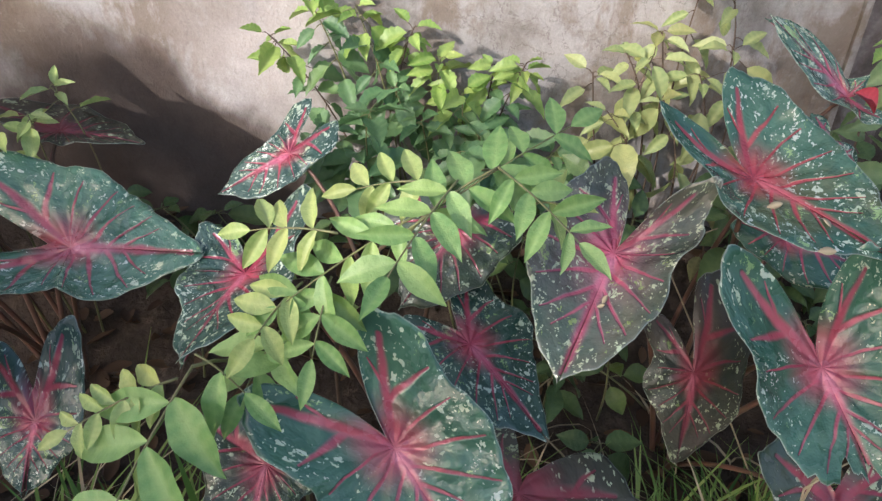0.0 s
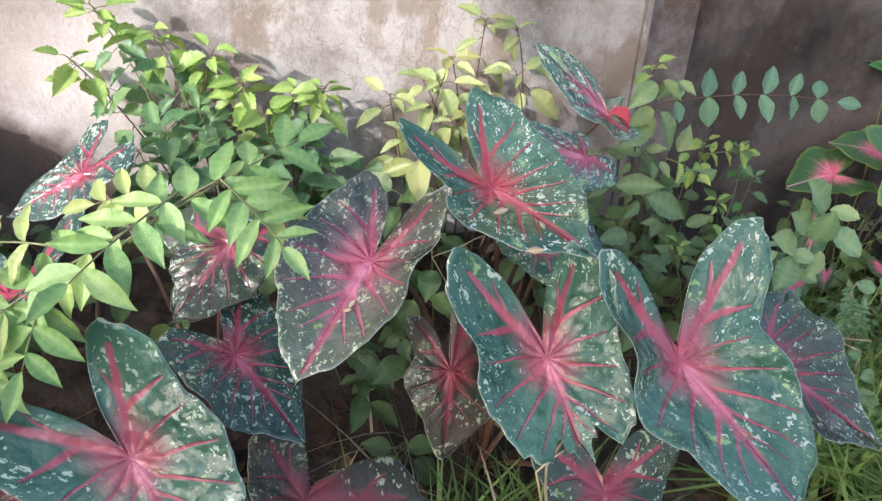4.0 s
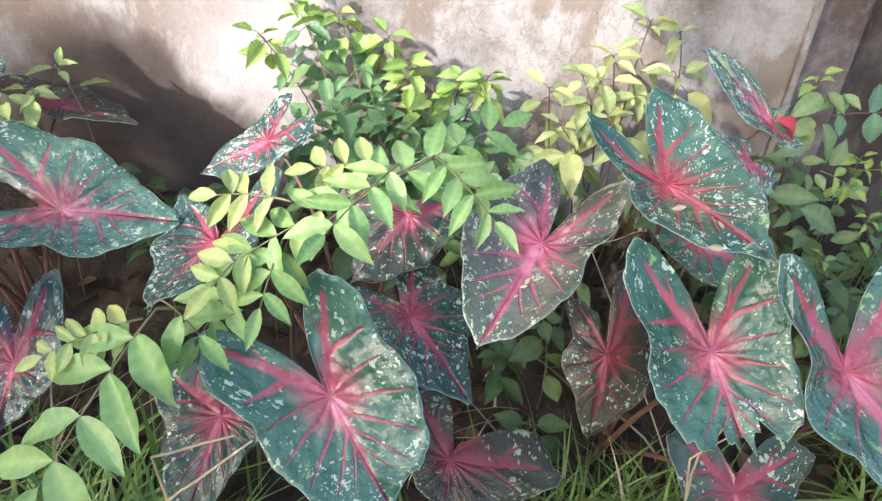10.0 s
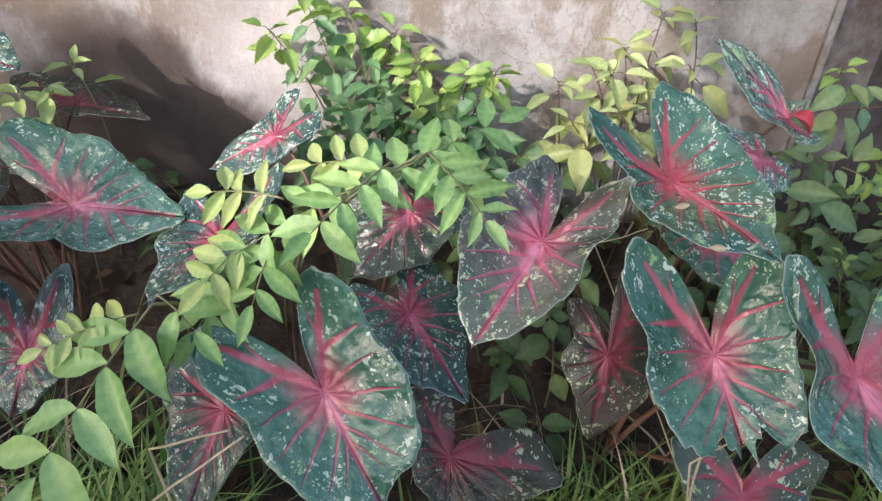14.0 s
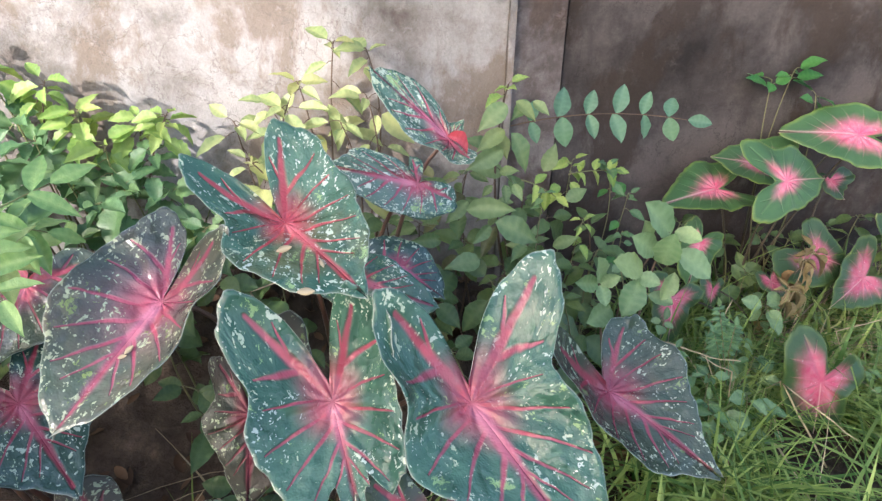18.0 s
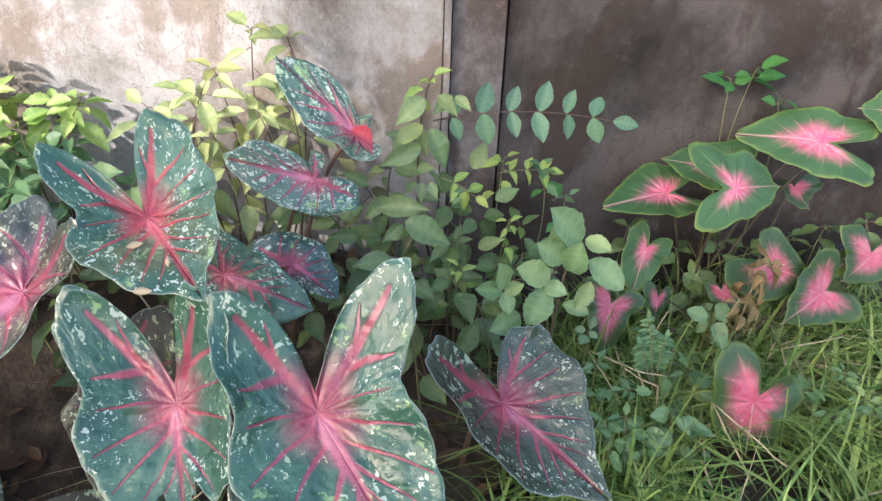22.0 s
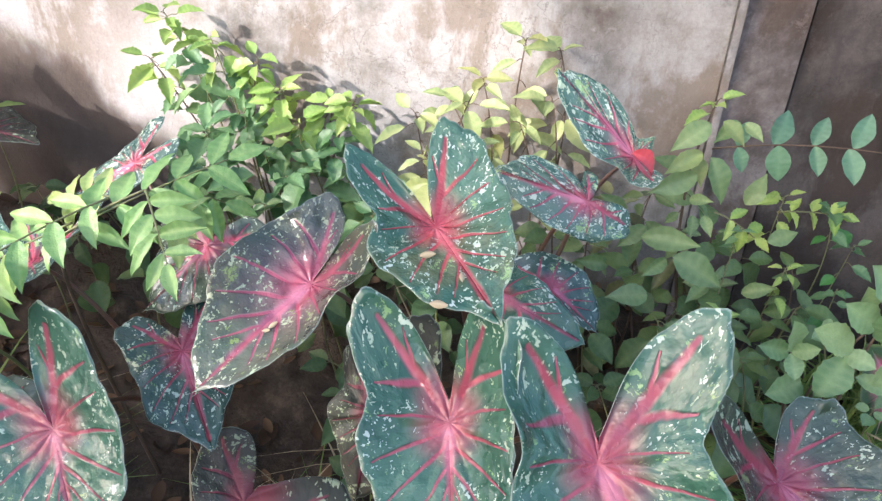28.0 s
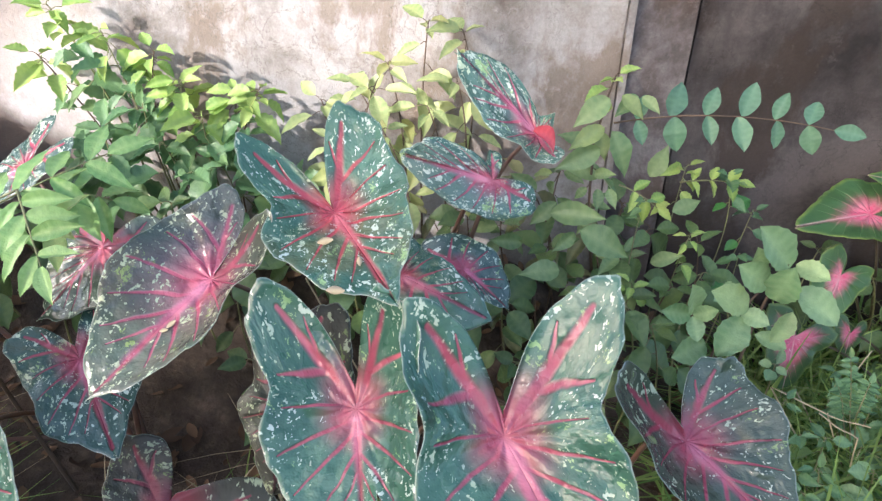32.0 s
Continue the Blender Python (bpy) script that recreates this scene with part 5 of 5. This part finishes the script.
# scattered broad-leaved weeds in the turf
rng = random.Random(61)
for i in range(16):
    x, y = rng.uniform(0.98, 1.62), rng.uniform(0.58, 0.96)
    if math.hypot(x - 1.195, y - 0.645) < 0.13:
        continue
    host = thing("turf_weed", (x, y, 0), "small green weed with rounded leaves in the grass", "weed", "turf weeds")
    stalk_with_leaves(host, "bluish" if i % 2 else "bush", (x, y, 0), (x + rng.uniform(-0.03, 0.03), y - 0.02, soil_height(x, y) + rng.uniform(0.10, 0.17)), 8, rng.uniform(0.034, 0.05), 1100 + i, "", first=0.35, drop=0.0)



# ---- grass and litter ----
def grass(name, label, spots, seed, tall, material="grass", bare_or_lit=(1.195, 0.645, 0.13), wide=1.0):
    """Blades in patches: every spot is x, y, radius and how many."""
    rng = random.Random(seed)
    verts, faces = [], []
    for cx, cy, rad, count in spots:
        for _ in range(count):
            r, a = rad * math.sqrt(rng.random()), rng.uniform(0, 6.283)
            x, y = cx + r * math.cos(a), cy + r * math.sin(a)
            if y > WALL_Y - 0.02 or math.hypot(x - bare_or_lit[0], y - bare_or_lit[1]) < bare_or_lit[2]:
                continue
            h = tall * rng.uniform(0.45, 1.25)
            lean, turn, w = rng.uniform(0.2, 2.0), rng.uniform(0, 6.283), rng.uniform(0.0012, 0.0040) * wide
            d = Vector((math.cos(turn), math.sin(turn), 0))
            s = Vector((-d.y, d.x, 0)) * w
            k = len(verts)
            for i in range(6):
                f = i / 5
                p = Vector((x, y, soil_height(x, y) - 0.005)) + d * (lean * h * f * f) + Vector((0, 0, h * (f - 0.30 * lean * f * f)))
                taper = 1 - f ** 1.6
                verts += [p - s * taper, p + s * taper + Vector((0, 0, 0.0004))]
            for i in range(5):
                q = k + 2 * i
                faces.append((q, q + 1, q + 3, q + 2))
    return tagged(mesh_object(name, verts, faces, material), label, "grass", kind="stuff")


grass("grass_right", "tangled green grass around the pink caladiums",
      [(1.15, 0.75, 0.30, 900), (1.45, 0.9, 0.30, 650), (1.05, 0.95, 0.15, 350), (0.88, 0.58, 0.16, 250), (1.2, 0.5, 0.3, 600), (1.7, 0.7, 0.3, 500), (0.98, 0.80, 0.12, 350)], 5, 0.15, wide=1.7)
grass("grass_tall", "longer pale grass blades standing over the turf", [(1.3, 0.78, 0.35, 220), (1.1, 0.6, 0.25, 120), (1.55, 0.9, 0.25, 120)], 15, 0.26)
grass("grass_left", "thin grass at the foot of the caladiums",
      [(-0.46, 0.45, 0.13, 190), (-0.35, 0.36, 0.12, 200), (-0.25, 0.30, 0.15, 200)], 6, 0.16, wide=1.5)
grass("broad_grass", "broad bright grass blades at the foot of the caladiums", [(-0.45, 0.42, 0.18, 45), (-0.28, 0.34, 0.14, 35), (1.25, 0.72, 0.35, 190), (1.5, 0.8, 0.25, 90)], 25, 0.24, wide=1.9)
grass("grass_middle", "sparse grass in the shade under the leaves", [(0.30, 0.52, 0.10, 200), (0.42, 0.55, 0.08, 160), (0.15, 0.45, 0.2, 150)], 7, 0.12)
grass("dry_grass", "withered straw blades among the grass", [(1.25, 0.78, 0.4, 90), (1.36, 0.92, 0.10, 110), (-0.55, 0.42, 0.22, 70), (0.2, 0.55, 0.3, 40)], 8, 0.17, "straw")


def litter(name, label, spots, seed):
    """Curled dead leaves strewn on the soil."""
    rng = random.Random(seed)
    verts, faces = [], []
    for cx, cy, rx, ry, count in spots:
        for _ in range(count):
            x, y = cx + rng.uniform(-rx, rx), min(1.08, cy + rng.uniform(-ry, ry))
            at = Vector((x, y, soil_height(x, y) + rng.uniform(0.002, 0.014)))
            turn, tilt, ln = rng.uniform(0, 6.28), rng.uniform(-0.5, 0.5), rng.uniform(0.02, 0.055)
            d = Vector((math.cos(turn), math.sin(turn), tilt)).normalized()
            s = d.cross(Vector((rng.uniform(-0.4, 0.4), rng.uniform(-0.4, 0.4), 1))).normalized()
            n = s.cross(d)
            k = len(verts)
            for i in range(5):
                f = i / 4
                w = ln * 0.26 * math.sin(math.pi * (0.08 + 0.84 * f))
                mid = at + d * (ln * (f - 0.5)) + n * (0.25 * ln * (f - 0.5) ** 2)
                verts += [mid - s * w + n * w * 0.5, mid, mid + s * w + n * w * 0.5]
            for i in range(4):
                q = k + 3 * i
                faces += [(q, q + 1, q + 4, q + 3), (q + 1, q + 2, q + 5, q + 4)]
    return tagged(mesh_object(name, verts, faces, "litter"), label, "litter", kind="stuff")


litter("leaf_litter", "curled brown dead leaves on the damp soil", [(0.1, 0.75, 0.9, 0.35, 700), (-0.6, 0.55, 0.35, 0.3, 200), (1.2, 0.8, 0.4, 0.3, 150)], 9)


def dry_stalk(points, thick=0.0016, label="bleached dry grass stalk leaning among the plants"):
    """A thin withered stalk from the soil through a few places."""
    pts = [Vector(p) for p in points]
    fine = []
    for a, b in zip(pts, pts[1:]):
        fine += [a.lerp(b, k / 6) for k in range(6)]
    fine.append(pts[-1])
    fine = [p + Vector((noise.noise(p * 30) * 0.003, 0, noise.noise(p * 30 + Vector((5, 5, 5))) * 0.003)) for p in fine]
    return tagged(tube("dry_stalk", fine, thick, thick * 0.6, "straw", None, 6), label, "dry stalk", "dry stalks")


dry_stalk([(1.05, 0.80, 0.0), (0.919, 0.800, 0.201), (0.990, 0.760, 0.188), (1.035, 0.740, 0.189)])
dry_stalk([(1.09, 0.79, 0.0), (1.013, 0.800, 0.157), (1.066, 0.840, 0.250)])
dry_stalk([(1.05, 0.74, 0.0), (1.025, 0.740, 0.167), (0.965, 0.750, 0.200)])
dry_stalk([(1.22, 0.80, 0.0), (1.145, 0.760, 0.117), (1.218, 0.770, 0.130)])
dry_stalk([(1.35, 0.76, 0.0), (1.285, 0.820, 0.176), (1.415, 0.840, 0.182)])
dry_stalk([(1.20, 0.66, 0.0), (1.112, 0.720, 0.149), (1.217, 0.640, 0.081)], 0.002, "reddish dry stalk crossing a pink leaf")
dry_stalk([(-0.66, 0.50, 0.0), (-0.782, 0.480, 0.007), (-0.725, 0.500, 0.233)])
dry_stalk([(-0.62, 0.50, 0.0), (-0.729, 0.500, 0.060), (-0.602, 0.550, 0.236)])
dry_stalk([(-0.60, 0.46, 0.0), (-0.799, 0.440, -0.020), (-0.768, 0.460, 0.091)])
dry_stalk([(-0.55, 0.46, 0.0), (-0.506, 0.440, 0.134), (-0.721, 0.480, 0.104)])
dry_stalk([(-0.52, 0.48, 0.0), (-0.583, 0.460, 0.107), (-0.704, 0.480, 0.050)])
dry_stalk([(-0.24, 0.40, 0.0), (-0.267, 0.400, 0.267), (-0.172, 0.400, 0.309)], 0.0022)
dry_stalk([(-0.26, 0.38, 0.0), (-0.264, 0.360, 0.219), (-0.145, 0.380, 0.324)], 0.0022)
dry_stalk([(0.40, 0.50, 0.0), (0.359, 0.450, 0.271), (0.381, 0.450, 0.334)], 0.002)
dry_stalk([(0.41, 0.48, 0.0), (0.343, 0.440, 0.273), (0.396, 0.450, 0.316)], 0.0016)
dry_stalk([(0.46, 0.62, 0.0), (0.253, 0.700, 0.410), (0.321, 0.700, 0.437)], 0.0014)



def petal(at, way, length):
    """A small cream petal lying on a leaf."""
    rng = random.Random(int(length * 1e5))
    verts, faces = [], []
    d = Vector(way).normalized()
    n = Vector((0.1, -0.7, 0.7))
    s = d.cross(n).normalized()
    n = s.cross(d)
    for i in range(7):
        f = i / 6
        w = length * 0.24 * math.sin(math.pi * (0.06 + 0.88 * f))
        p = Vector(at) + d * length * (f - 0.5) + n * (0.0022 + 0.02 * length * math.cos(f * 5))
        verts += [p - s * w + n * w * 0.4, p, p + s * w + n * w * 0.4, p - n * 0.0008]
    for i in range(6):
        q = 4 * i
        faces += [(q, q + 1, q + 5, q + 4), (q + 1, q + 2, q + 6, q + 5), (q + 2, q + 3, q + 7, q + 6), (q + 3, q, q + 4, q + 7)]
    return tagged(mesh_object("fallen_petal", verts, faces, "straw"), "small cream fallen petal lying on a caladium leaf", "petal", "fallen petals")


petal((0.3166, 0.5961, 0.5213), (0.9, 0.1, 0.2), 0.017)
petal((0.3581, 0.5685, 0.5148), (0.2, -0.8, -0.3), 0.012)
petal((0.3419, 0.5330, 0.5030), (0.9, 0.0, 0.0), 0.018)
petal((0.1443, 0.5639, 0.4244), (0.5, 0.6, 0.3), 0.012)
petal((0.1392, 0.5566, 0.4215), (0.8, 0.2, 0.1), 0.009)


# ---- unseen trees added behind the camera to shade most of the bed ----
def shade_tree(name, label, at, crowns, seed, leaf=1.0):
    """A trunk and crowns of loose leaves; every crown is a centre, three half axes and how many leaves."""
    host = thing(name, at, label, "tree")
    rng = random.Random(seed)
    top = max((Vector(c) for c, *_ in crowns), key=lambda v: v.z)
    keep_place(tube("trunk", bezier(Vector(at), Vector((at[0], at[1], top.z * 0.6)), top, 10), 0.07, 0.03, "wood", None, 10), host)
    verts, faces = [], []
    for centre, axes, count in crowns:
        keep_place(tube("limb", bezier(Vector((at[0], at[1], 0.7)), (Vector(at) + Vector(centre)) / 2 + Vector((0, 0, 0.6)), Vector(centre), 8), 0.03, 0.01, "wood", None, 7), host)
        for _ in range(count):
            v = Vector((rng.gauss(0, 1), rng.gauss(0, 1), rng.gauss(0, 1))).normalized() * rng.random() ** 0.4
            p = Vector(centre) + Vector((v.x * axes[0], v.y * axes[1], v.z * axes[2]))
            d = Vector((rng.uniform(-1, 1), rng.uniform(-1, 1), rng.uniform(-0.8, 0.4))).normalized()
            s = d.cross(Vector((rng.uniform(-1, 1), rng.uniform(-1, 1), 1))).normalized()
            k, ln = len(verts), rng.uniform(0.07, 0.12) * leaf
            lift = d.cross(s) * 0.01
            verts += [p, p + d * ln * 0.5 - s * ln * 0.28 + lift, p + d * ln, p + d * ln * 0.5 + s * ln * 0.28 + lift]
            faces.append((k, k + 1, k + 2, k + 3))
    keep_place(mesh_object("crown", verts, faces, "dark"), host)
    return host


def along_sun(distance, across, up):
    """A place seen from the bed in the sun's direction."""
    side = Vector((math.cos(SUN_AZ) * -1, math.sin(SUN_AZ), 0)).normalized()
    flat = Vector((SUN_FROM.x, SUN_FROM.y, 0)).normalized()
    p = flat * distance + side * across
    return (p.x, p.y, up + distance * math.tan(SUN_EL))


# added crowns, placed so that sun reaches only chosen parts of bed and wall
shade_tree("shade_tree", "unseen leafy tree added behind the path to shade the bed", (-4.4, -5.4, -0.02),
           [(along_sun(7.0, 0.36, 0.4), (0.68, 0.68, 1.1), 6500), (along_sun(7.0, -0.24, 1.37), (0.32, 0.32, 0.28), 1100), (along_sun(7.0, -0.40, 0.19), (0.26, 0.26, 0.41), 1700), (along_sun(7.0, -0.25, 0.88), (0.13, 0.13, 0.14), 300), (along_sun(7.2, 1.3, 0.5), (0.5, 0.5, 0.8), 1200), (along_sun(6.8, -0.60, 0.45), (0.16, 0.22, 0.6), 90), (along_sun(7.0, -0.95, 0.18), (0.30, 0.30, 0.40), 1700)], 3)
shade_tree("shade_tree", "unseen leafy tree added behind the path to shade the bed", (-6.4, -3.6, -0.02),
           [(along_sun(7.0, -1.74, 0.15), (0.74, 0.74, 0.75), 4200)], 4)
# added crown above the sun's rays, hides bright sky from glossy leaves
shade_tree("sky_blocker_tree", "unseen tall broad-leaved tree added behind the path to hide bright sky", (-6.9, -7.4, -0.02),
           [(along_sun(7.6, 0.0, 3.75), (2.5, 2.5, 1.5), 2600), (along_sun(7.4, 3.4, 3.5), (2.2, 2.2, 1.6), 2100), (along_sun(7.4, -3.4, 3.5), (2.2, 2.2, 1.6), 2100)], 5, 2.6)
